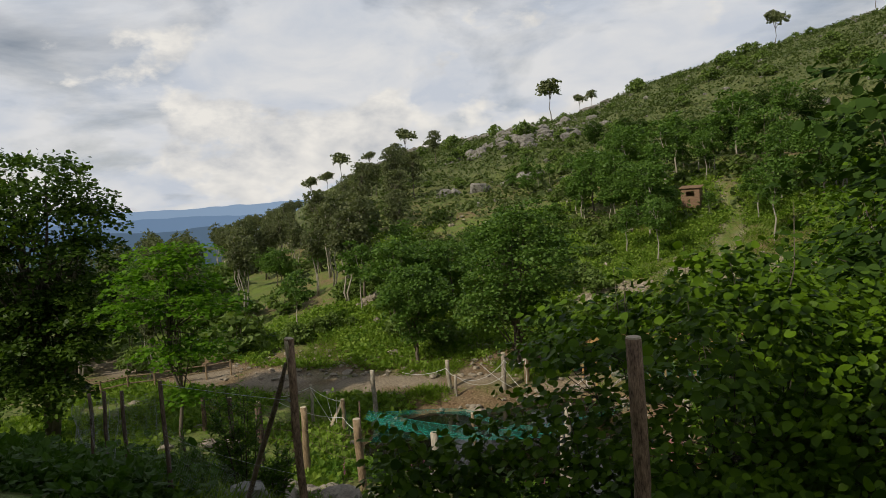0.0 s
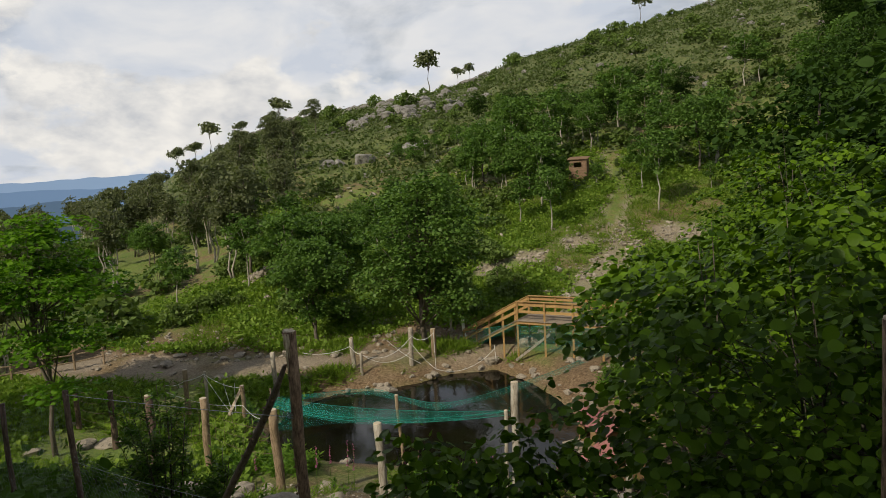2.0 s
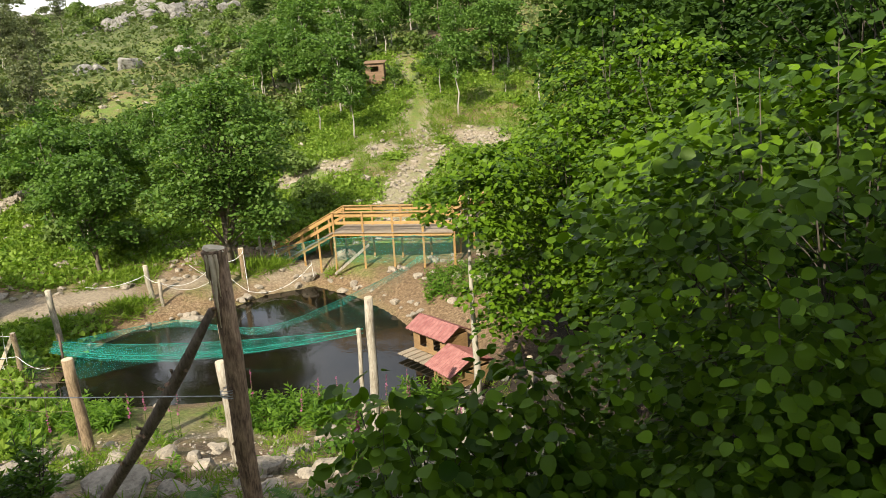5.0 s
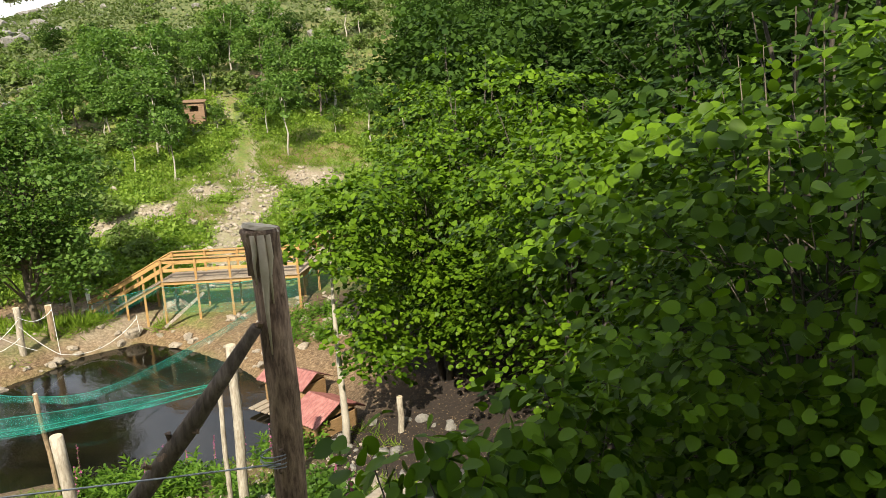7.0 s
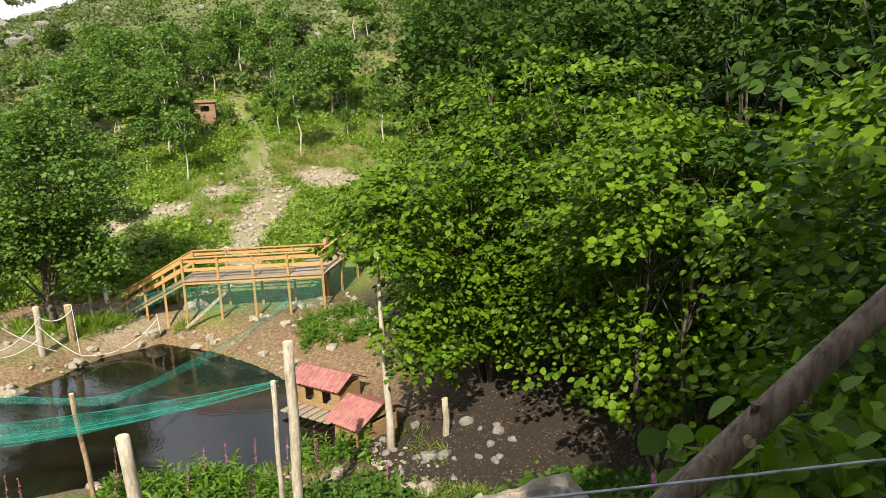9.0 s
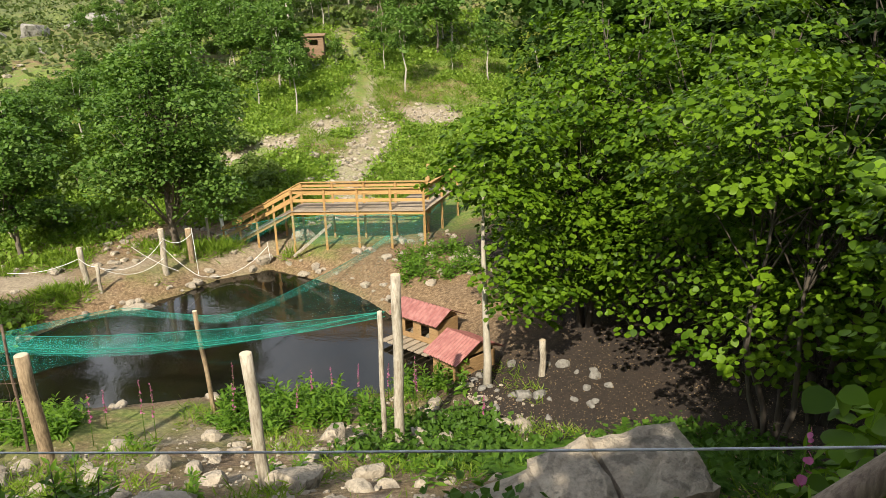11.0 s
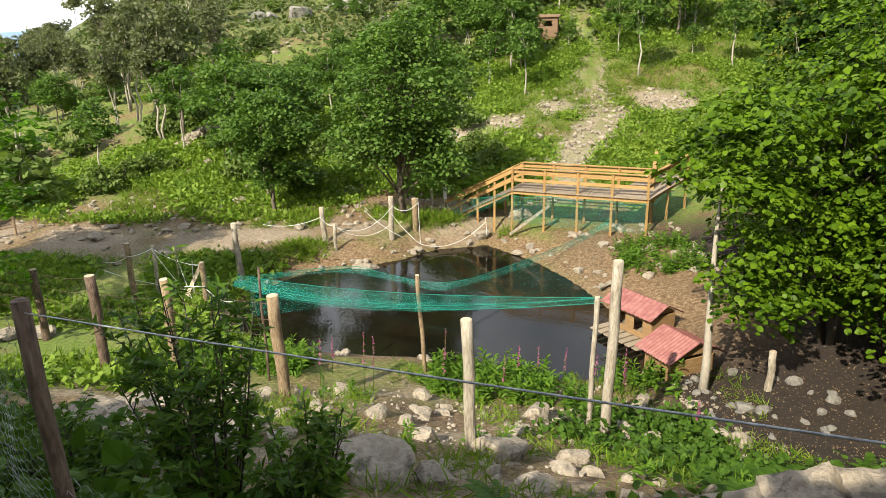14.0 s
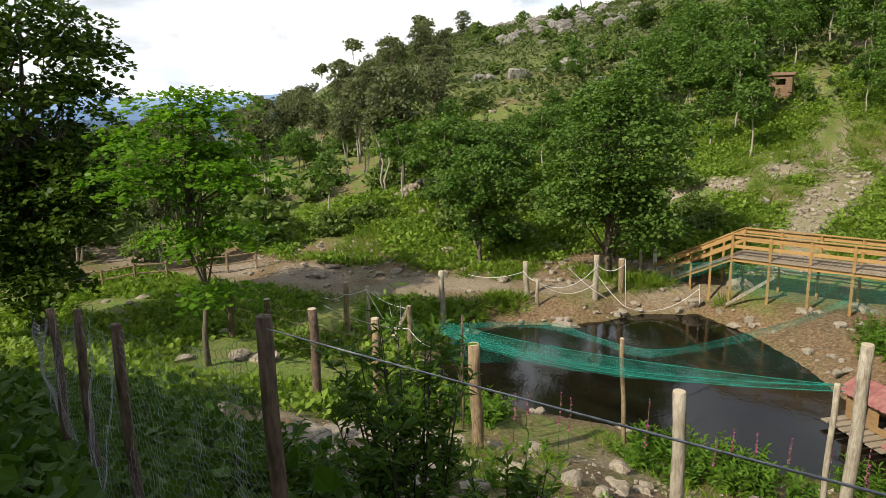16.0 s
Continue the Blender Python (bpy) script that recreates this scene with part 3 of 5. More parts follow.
# ---- fence posts ----
def post(x, y, top, r, material, label, seed, lean=(0.0, 0.0), cut=True, group="fence posts"):
    """A round post with a slightly lumpy stem and a pale cut top."""
    g = gz(x, y)
    root = thing("fence_post", (x, y, g), label, "post", group)
    h = top - g
    n = 7
    pts = [(lean[0] * (i / (n - 1) - 1) + 0.012 * math.sin(seed + i * 1.7), lean[1] * (i / (n - 1) - 1) + 0.012 * math.cos(seed * 2 + i * 1.3), -0.3 + (h + 0.3) * i / (n - 1)) for i in range(n)]
    smooth(part("stem", tube_data(pts, [r * (1.06 - 0.1 * i / (n - 1)) for i in range(n)], 12, seed, 0.05), material, root))
    if cut:
        tx, ty, tz = pts[-1]
        part("cut_top", tube_data([(tx, ty, tz), (tx, ty, tz + 0.012)], [r * 0.95, r * 0.86], 12, seed, 0.03), M_CUT, root, "pale sawn top")
    return root


PALE = "pale weathered round wooden fence post by the pond"
TAN = "tan round wooden fence post on the bank"
OLD = "dark old wooden fence post"
post(1.31, 9.51, -2.48, 0.088, M_POST, PALE, 1, (-0.06, 0))
post(4.22, 11.77, -2.48, 0.095, M_POST, "tall pale wooden net post with knots", 2, (0.08, 0))
post(0.82, 16.65, -4.29, 0.055, M_POST_TAN, "thin leaning wooden stake by the water", 3, (-0.16, 0))
post(-2.2, 13.85, -3.61, 0.125, M_POST_TAN, TAN, 4, (-0.1, 0))
post(4.0, 12.2, -3.31, 0.05, M_POST, "thin pale stake beside the tall net post", 5, (0.05, 0))
post(-5.46, 17.2, -4.31, 0.12, M_POST_TAN, TAN, 6)
post(-7.09, 16.92, -4.04, 0.125, M_POST_DARK, OLD, 7)
post(-10.05, 19.97, -4.79, 0.11, M_POST_DARK, OLD, 8)
post(-12.76, 22.25, -5.33, 0.10, M_POST_DARK, OLD, 9)
post(-5.58, 25.18, -4.97, 0.11, M_POST, "grey weathered post beside the pond", 10, (-0.12, 0))
post(-2.85, 29.39, -5.49, 0.11, M_POST, PALE, 11, (-0.1, 0))
post(-2.25, 28.5, -6.06, 0.07, M_POST, PALE, 12)
post(0.15, 29.5, -5.14, 0.12, M_POST, PALE, 13, (0.05, 0))
post(1.2, 30.6, -5.5, 0.14, M_POST_TAN, "broken weathered stump post by the oak", 14)
post(2.08, 32.5, -5.45, 0.06, M_POST, PALE, 15)
post(2.72, 32.84, -5.54, 0.085, M_TAPE, "white painted post at the foot of the ramp", 16, (-0.1, 0))
post(-2.88, 16.0, -3.7, 0.03, M_POST_DARK, "thin dark stake by the pond", 17, cut=False)
post(-8.57, 23.0, -4.97, 0.10, M_POST_TAN, TAN, 18)
post(-7.74, 23.0, -5.08, 0.07, M_POST, PALE, 19)
post(-6.1, 22.6, -5.6, 0.09, M_POST_TAN, TAN, 20)
post(8.95, 14.5, -5.77, 0.085, M_POST, "pale pole under the hazel trees", 21)
Q_TOP = (-0.85, 2.93, 0.47)
post(*Q_TOP, 0.03, M_POST_DARK, "dark split fence post that carries chicken wire", 22, (-0.07, 0), cut=False)
post(-2.2, 3.85, 0.07, 0.03, M_POST_DARK, OLD, 23, cut=False)
post(-3.47, 4.97, -0.26, 0.032, M_POST_DARK, OLD, 24, cut=False)
post(-4.29, 5.58, -0.48, 0.035, M_POST_DARK, OLD, 25, cut=False)
R_TOP = (5.28, -0.54, 1.69)
post(*R_TOP, 0.055, M_BARKPOST, "brown fence post with a split top", 26)

# strained corner post with its leaning brace
P1 = (2.05, 1.0, 1.40)
corner_post = post(*P1, 0.041, M_BARKPOST, "brown fence post with a split pale top and a brace", 30, (-0.05, 0), cut=False)
g = gz(P1[0], P1[1])
h1 = P1[2] - g
lip = [(0.0, 0.0, h1 - 0.10), (0.0, 0.0, h1 - 0.03), (0.0, 0.0, h1 + 0.006), (0.0, 0.0, h1 + 0.014)]
smooth(part("burred_top", tube_data(lip, [0.040, 0.044, 0.051, 0.046], 14, 8, 0.07), M_BARKPOST, corner_post, "hammered, spread post top"))
part("cut_top", tube_data([(0, 0, h1 + 0.012), (0.002, 0, h1 + 0.022)], [0.047, 0.040], 14, 9, 0.10), M_CUT, corner_post, "pale sawn top")
for x, y, low, wide in ((-0.012, -0.042, 0.30, 0.011), (0.004, -0.044, 0.17, 0.008), (-0.03, -0.034, 0.12, 0.007)):
    smooth(part("bark_split", tube_data([(x, y, h1 - low), (x - 0.002, y - 0.001, h1 - low * 0.6), (x + 0.003, y - 0.002, h1 - low * 0.3), (x, y - 0.003, h1 + 0.004)], [0.002, wide * 0.6, wide, wide], 6, 3, 0.2), M_CUT, corner_post, "pale split in the bark"))
for i in range(4):
    ring = [(0.045 * math.cos(a * 0.6) - 0.013, 0.045 * math.sin(a * 0.6), 0.80 - g + 0.006 * i + 0.008 * math.sin(a * 0.6 + i)) for a in range(12)]
    smooth(part("wire_tie", tube_data(ring, 0.0018, 5), M_WIRE, corner_post, "galvanised wire wound round the post"))
rng = random.Random(2)
for i in range(16):
    an, zz = rng.uniform(2.6, 5.6), rng.uniform(h1 - 1.3, h1 - 0.1)
    n = Vector((math.cos(an), math.sin(an), 0.2))
    part("knot", tube_data([n * 0.036 + Vector((0, 0, zz)), n * 0.048 + Vector((0, 0, zz))], [0.012, 0.005], 6, i, 0.3), M_BARKPOST, corner_post)
foot = (0.42, 2.56)
a, b = Vector((foot[0], foot[1], gz(*foot) - 0.05)), Vector((2.005, 0.975, 1.165))
brace = thing("brace_pole", a, "dark knotty pole leaning on a fence post", "pole")
mid = [(b - a) * k + Vector((0.012 * math.sin(9 * k), 0, -0.05 * math.sin(math.pi * k) + 0.012 * math.sin(7 * k))) for k in (0, 0.1, 0.2, 0.3, 0.4, 0.5, 0.6, 0.7, 0.8, 0.9, 1.0)]
smooth(part("stem", tube_data(mid, [0.032, 0.031, 0.031, 0.030, 0.031, 0.029, 0.029, 0.028, 0.028, 0.026, 0.015], 12, 5, 0.05), M_BRACE, brace))
rng = random.Random(4)
for i in range(34):
    k = rng.uniform(0.1, 0.95)
    p = (b - a) * k + Vector((0, 0, -0.05 * math.sin(math.pi * k)))
    n = Vector((rng.uniform(-1, 0.6), rng.uniform(-1, -0.1), rng.uniform(-0.6, 1))).normalized()
    part("knot", tube_data([p + n * 0.022, p + n * 0.036, p + n * 0.043 + Vector((0, 0, 0.004))], [0.008, 0.006, 0.009], 6, i, 0.35), M_BARKPOST, brace)


def wire(points, r, label, name="fence_wire", material=None, category="wire", sides=5):
    return tagged(smooth(part(name, tube_data(points, r, sides), material or M_WIRE)), label, category)


wire(sag((P1[0] - 0.02, P1[1] - 0.045, 0.805), (Q_TOP[0], Q_TOP[1], Q_TOP[2] - 0.04), 0.012, 24), 0.0027, "taut galvanised strand between two fence posts")
wire(sag((P1[0], P1[1] - 0.04, 0.05), (Q_TOP[0], Q_TOP[1], Q_TOP[2] - 0.75), 0.04, 24), 0.0016, "slack lower galvanised strand of the fence")


def chicken_wire(posts, height, cell, label):
    """A drooping hexagonal mesh hung from post to post; posts: (x, y, top z)."""
    vs, fs = [], []

    def place(u, v):
        i = min(int(u), len(posts) - 2)
        k = u - i
        a, b = Vector(posts[i]), Vector(posts[i + 1])
        p = a.lerp(b, k)
        w = Vector((b.y - a.y, a.x - b.x, 0)).normalized()
        p.z -= v + 0.12 * math.sin(math.pi * k) * (1 - v / height) + 0.03 * noise.noise((u * 3, v * 2, 0))
        return p + w * (0.07 * math.sin(math.pi * k) * math.sin(3 * v + u) + 0.06 * noise.noise((u * 5, v * 3, 7)))

    def strand(p, q):
        d = (q - p).normalized()
        s = d.cross(Vector((0, 0, 1)))
        s = s.normalized() * 0.0009 if s.length > 1e-3 else Vector((0.0009, 0, 0))
        t = d.cross(s)
        o = len(vs)
        for c in (p, q):
            vs.extend([tuple(c + s), tuple(c - s * 0.5 + t * 0.87), tuple(c - s * 0.5 - t * 0.87)])
        fs.extend([(o, o + 1, o + 4, o + 3), (o + 1, o + 2, o + 5, o + 4), (o + 2, o, o + 3, o + 5)])
    for i in range(len(posts) - 1):
        length = (Vector(posts[i + 1]) - Vector(posts[i])).length
        nu, nv = int(length / cell), int(height / (cell * 0.8))
        for r in range(nv):
            for c in range(nu):
                h = (r % 2) * 0.5
                u0, u1, um = i + (c + h) / nu, i + min(1, (c + h + 1) / nu), i + min(1, (c + h + 0.5) / nu)
                y0, y1, y2 = (r + 0.33) * height / nv, r * height / nv, (r + 1) * height / nv
                a, m, b = place(min(u0, i + 0.999), y0), place(min(um, i + 0.999), y1), place(min(u1, i + 0.999), y0)
                strand(a, m), strand(m, b), strand(a, place(min(u0, i + 0.999), y2))
    ob = part("chicken_wire", (vs, fs), M_WIRE)
    return tagged(ob, label, "wire mesh", kind="stuff")


chicken_wire([(Q_TOP[0], Q_TOP[1], Q_TOP[2] - 0.03), (-2.2, 3.85, 0.05), (-3.47, 4.97, -0.28), (-4.29, 5.58, -0.5), (-6.5, 7.6, -1.3)], 1.3, 0.055, "sagging galvanised chicken wire along the old fence")
chicken_wire([(P1[0] - 0.3, P1[1] + 0.24, -0.25), (Q_TOP[0] + 0.1, Q_TOP[1] - 0.1, Q_TOP[2] - 0.6)], 0.7, 0.06, "slack galvanised chicken wire low on the fence")

# wide stock netting beyond the bank
for i, (a, b) in enumerate((((-7.09, 16.92, -4.1), (-10.05, 19.97, -4.85)), ((-10.05, 19.97, -4.85), (-12.76, 22.25, -5.4)), ((-5.46, 17.2, -4.4), (-7.09, 16.92, -4.1)), ((-2.2, 13.85, -3.8), (-5.46, 17.2, -4.4)))):
    root = thing("stock_netting", a, "thin dark wire netting between old posts", "wire mesh", "stock netting")
    a, b = Vector(a), Vector(b)
    for k in range(4):
        part("strand", tube_data([p - a - Vector((0, 0, 0.35 * k)) for p in sag(a, b, 0.1 + 0.03 * k, 8)], 0.006, 4), M_POST_DARK, root)
    for k in range(1, 7):
        p = sag(a, b, 0.1, 7)[k] - a
        part("upright_wire", tube_data([p, p + Vector((0.06, 0.03, -0.6)), p + Vector((0.0, 0, -1.15))], 0.005, 4), M_POST_DARK, root)


# ---- footbridge ----
def footbridge():
    L, R = Vector((5.52, 30.03, -4.19)), Vector((10.68, 27.36, -4.19))
    along = (R - L).normalized()
    back = Vector((-along.y, along.x, 0)) * 1.55
    if back.y < 0:
        back = -back
    deck_z = L.z - 0.95
    root = thing("footbridge", (L.x, L.y, WATER), "new timber footbridge with a ramp and board railings", "bridge")
    o = Vector((L.x, L.y, WATER))

    def put(name, bm, mat, label=""):
        ob = part(name, bm, mat, root, label)
        return ob

    def railing(a, b, n, floor, skip_first=False, below=True):
        """Posts, two boards and a cap between the rail's ends a and b; floor: height of the deck under the rail."""
        for i in range(1 if skip_first else 0, n + 1):
            p = a.lerp(b, i / n)
            lo = gz(p.x, p.y) - 0.2 if below else p.z - floor - 0.1
            put("rail_post", beam(bmesh.new(), Vector((p.x, p.y, lo)) - o, p - o, 0.09, 0.09), M_PLANK)
        nrm = Vector((-(b - a).y, (b - a).x, 0)).normalized() * 0.06
        for dz, h in ((-0.12, 0.16), (-0.50, 0.14)):
            q = Vector((0, 0, dz))
            put("rail_board", beam(bmesh.new(), a + nrm + q - o, b + nrm + q - o, 0.03, h), M_PLANK)
        put("handrail", beam(bmesh.new(), a + Vector((0, 0, 0.03)) - o, b + Vector((0, 0, 0.03)) - o, 0.15, 0.04), M_PLANK)

    def deck(a, b, wide):
        n = max(4, int((b - a).length / 0.15))
        bm = None
        for i in range(n):
            p, q = a.lerp(b, (i + 0.04) / n), a.lerp(b, (i + 0.96) / n)
            m = (p + q) / 2
            d = (q - p)
            bm = bmesh.new()
            x, y = d.normalized(), wide.normalized()
            mt = Matrix((x, y, x.cross(y))).transposed().to_4x4()
            mt.translation = m + wide / 2 - o
            box(bm, (d.length, wide.length + 0.2, 0.035), mt, 0.004)
            put("deck_board", bm, M_DECK)
        for s in (0.02, 0.98):
            put("joist", beam(bmesh.new(), a + wide * s - Vector((0, 0, 0.10)) - o, b + wide * s - Vector((0, 0, 0.10)) - o, 0.07, 0.15), M_PLANK)
    dz = Vector((0, 0, -0.95))
    railing(L, R, 4, 0.95)
    railing(L + back, R + back, 4, 0.95)
    deck(L + dz, R + dz, back)
    E = Vector((2.75, 32.75, -6.15))
    railing(L, E, 4, 0.95, True)
    railing(L + back, E + back, 4, 0.95, True)
    deck(L + dz, E + dz, back)
    S = Vector((13.6, 30.4, -3.9))
    side = Vector((-(S - R).y, (S - R).x, 0)).normalized() * 1.5
    railing(R, S, 2, 0.95, True)
    railing(R + back, S + side, 2, 0.95, True)
    deck(R + dz, S + dz, side)
    a = L.lerp(R, 0.2)
    put("diagonal_brace", beam(bmesh.new(), Vector((L.x - 0.15, L.y - 0.35, gz(L.x, L.y) + 0.05)) - o, Vector((a.x + 0.5, a.y - 0.15, -5.75)) - o, 0.07, 0.12), M_POST, "pale diagonal plank")
    return L, R, E


BL, BR, BE = footbridge()


# ---- nets ----
def net(name, upper, lower, material, label, parent=None, rows=6, folds=0.05, seed=0):
    """A hanging net between two lines of equal count."""
    vs, fs = [], []
    n = len(upper)
    for j in range(rows + 1):
        for i in range(n):
            p = Vector(upper[i]).lerp(Vector(lower[i]), j / rows)
            f = Vector((noise.noise((i * 0.7, j * 0.9, seed)), noise.noise((i * 0.7, j * 0.9, seed + 9)), 0.6 * noise.noise((i * 0.5, j * 0.8, seed + 5))))
            vs.append(tuple(p + f * folds))
    for j in range(rows):
        for i in range(n - 1):
            q = j * n + i
            fs.append((q, q + 1, q + n + 1, q + n))
    ob = smooth(part(name, (vs, fs), material, parent))
    uv = ob.data.uv_layers.new(name="uv")
    for lp in ob.data.loops:
        uv.data[lp.index].uv = ((lp.vertex_index % n) * 0.4, (lp.vertex_index // n) / rows)
    return ob


pond_net = thing("pond_net", (-1.5, 22.0, WATER), "sagging turquoise bird netting stretched over the pond", "net")
po = Vector(pond_net.location)


def span(a, b, drop, n=28):
    return [p - po for p in sag(a, b, drop, n)]


NL, NR = (-5.2, 23.4, -6.35), (4.1, 12.2, -3.32)
net("band", span(NL, NR, 0.22), span((-5.3, 23.0, -6.6), (4.1, 12.2, -3.42), 0.42), M_NET, "", pond_net, 6, 0.10, 1)
net("fold", span((-5.2, 23.4, -6.45), NR, 0.42), span((-5.3, 23.0, -6.6), NR, 0.55), M_NET, "", pond_net, 4, 0.05, 4)
FAR_EDGE = [(-4.6, 24.0, -6.6), (-1.55, 25.7, -6.95), (0.0, 24.2, -6.85), (1.5, 22.9, -6.75), (2.8, 23.0, -6.72), (4.8, 24.9, -6.85), (6.7, 26.6, -6.85), (8.4, 28.2, -6.75), (9.4, 28.4, -6.3)]


def through_points(pts, n):
    """A smooth line through the points."""
    ps = [Vector(p) for p in pts]
    ps = [ps[0] * 2 - ps[1]] + ps + [ps[-1] * 2 - ps[-2]]
    out = []
    for i in range(n + 1):
        u = i / n * (len(pts) - 1)
        k = min(int(u), len(pts) - 2)
        t = u - k
        a, b, c, d = ps[k:k + 4]
        out.append(0.5 * (2 * b + (c - a) * t + (2 * a - 5 * b + 4 * c - d) * t * t + (3 * b - a - 3 * c + d) * t ** 3) - po)
    return out


far_edge = through_points(FAR_EDGE, 28)
net("wing", far_edge, span(NL, NR, 0.22), M_NET_THIN, "", pond_net, 10, 0.06, 7)
net("edge", far_edge, [p + Vector((0.0, -0.25, -0.16 + 0.05 * math.sin(i))) for i, p in enumerate(far_edge)], M_NET, "", pond_net, 3, 0.05, 15)
net("fan", span((-4.9, 23.8, -6.5), (-4.3, 20.8, -6.9), 0.1, 12), span((-1.8, 21.0, -6.5), (-1.6, 20.2, -6.4), 0.15, 12), M_NET_FINE, "", pond_net, 6, 0.10, 16)
net("curtain", span((-6.4, 22.8, -5.6), (-4.9, 20.9, -6.0), 0.1, 10), span((-6.2, 22.6, -7.0), (-4.6, 21.0, -7.5), 0.0, 10), M_NET_THIN, "", pond_net, 6, 0.12, 11)
for i, (a, b, dr) in enumerate(((NL, NR, 0.22), ((-5.3, 23.0, -6.6), (4.1, 12.2, -3.42), 0.42), ((-5.3, 23.2, -6.5), NR, 0.45))):
    smooth(part("cord", tube_data(span(a, b, dr), 0.009, 5), M_CORD, pond_net, "green edge cord"))
smooth(part("cord", tube_data(far_edge, 0.009, 5), M_CORD, pond_net, "green edge cord"))
for i, (a, b, h0, h1) in enumerate(((BE, BL, 0.1, 1.2), (BL, BR, 1.15, 1.2), (BR, Vector((13.6, 30.4, -3.9)), 1.15, 1.2))):
    root = thing("green_fence_net", (a.x, a.y, gz(a.x, a.y)), "green netting hung along the footbridge", "net", "nets along the bridge")
    q = Vector(root.location)
    nrm = Vector(((b - a).y, -(b - a).x, 0)).normalized() * 0.16
    up = [a.lerp(b, k / 16) + nrm - Vector((0, 0, (h0 + (1.1 - h0) * k / 16) if i == 0 else h0 + 0.07 * math.sin(k))) - q for k in range(17)]
    lo = []
    for k in range(17):
        p = a.lerp(b, k / 16) + nrm * 2
        lo.append(Vector((p.x, p.y, max(gz(p.x, p.y) + 0.05, (p.z - h0 - h1)))) - q)
    net("mesh", up, lo, M_NET_FINE, "", root, 5, 0.06, 20 + i)
    part("cord", tube_data(up, 0.012, 4), M_CORD, root)


# ---- white tape tangles ----
def tape(name, points, label):
    root = thing(name, points[0][0], label, "tape", "white tapes")
    o = Vector(points[0][0])
    for a, b, d in points:
        part("strand", tube_data([p - o for p in sag(a, b, d, 8)], 0.010, 5), M_TAPE, root)
    return root


tape("fence_tape", [((-5.4, 29.6, -6.2), (-2.9, 29.3, -5.9), 0.2), ((-2.9, 29.3, -5.9), (-2.25, 28.5, -6.1), 0.1), ((-2.25, 28.5, -6.1), (0.15, 29.4, -5.6), 0.55),
                    ((-2.25, 28.5, -6.1), (0.15, 29.4, -6.3), 0.5), ((0.15, 29.4, -5.5), (1.3, 29.3, -5.4), 0.3), ((1.3, 29.3, -5.2), (1.35, 29.1, -7.2), 0.0),
                    ((0.15, 29.4, -5.9), (1.35, 29.1, -7.2), 0.1), ((1.35, 29.1, -7.2), (4.3, 29.8, -6.5), 0.5), ((-1.0, 29, -5.6), (0.6, 29.2, -6.9), 0.1), ((4.3, 29.8, -6.3), (4.35, 29.75, -7.1), 0.0)],
     "tangled white electric fence tape strung along the pond")
tape("fence_tape", [((-9.6, 23.4, -5.7), (-8.57, 22.9, -5.4), 0.1), ((-8.57, 22.9, -5.4), (-7.74, 22.9, -5.15), 0.05), ((-7.74, 22.9, -5.15), (-6.1, 22.6, -5.7), 0.15), ((-7.74, 22.9, -5.2), (-6.6, 22.7, -6.9), 0.05),
                    ((-6.9, 22.7, -5.5), (-6.6, 22.7, -6.9), 0.0), ((-6.4, 22.6, -5.5), (-6.5, 22.7, -6.7), 0.0), ((-9.6, 23.4, -6.0), (-6.1, 22.5, -6.4), 0.2), ((-6.1, 22.5, -6.4), (-4.9, 21.5, -6.6), 0.2)],
     "tangled white electric fence tape on leaning posts")
plank = thing("leaning_plank", (-6.9, 22.7, gz(-6.9, 22.7)), "pale plank leaning on the fence tape", "plank")
part("board", beam(bmesh.new(), (0, 0, 0), (0.75, 0.0, 1.35), 0.03, 0.12), M_CUT, plank)
plank = thing("driftwood_plank", (7.9, 23.2, gz(7.9, 23.2)), "pale old plank lying on the bank", "plank")
part("board", beam(bmesh.new(), (-0.5, -0.3, 0.06), (0.6, 0.35, 0.1), 0.12, 0.05), M_POST, plank)


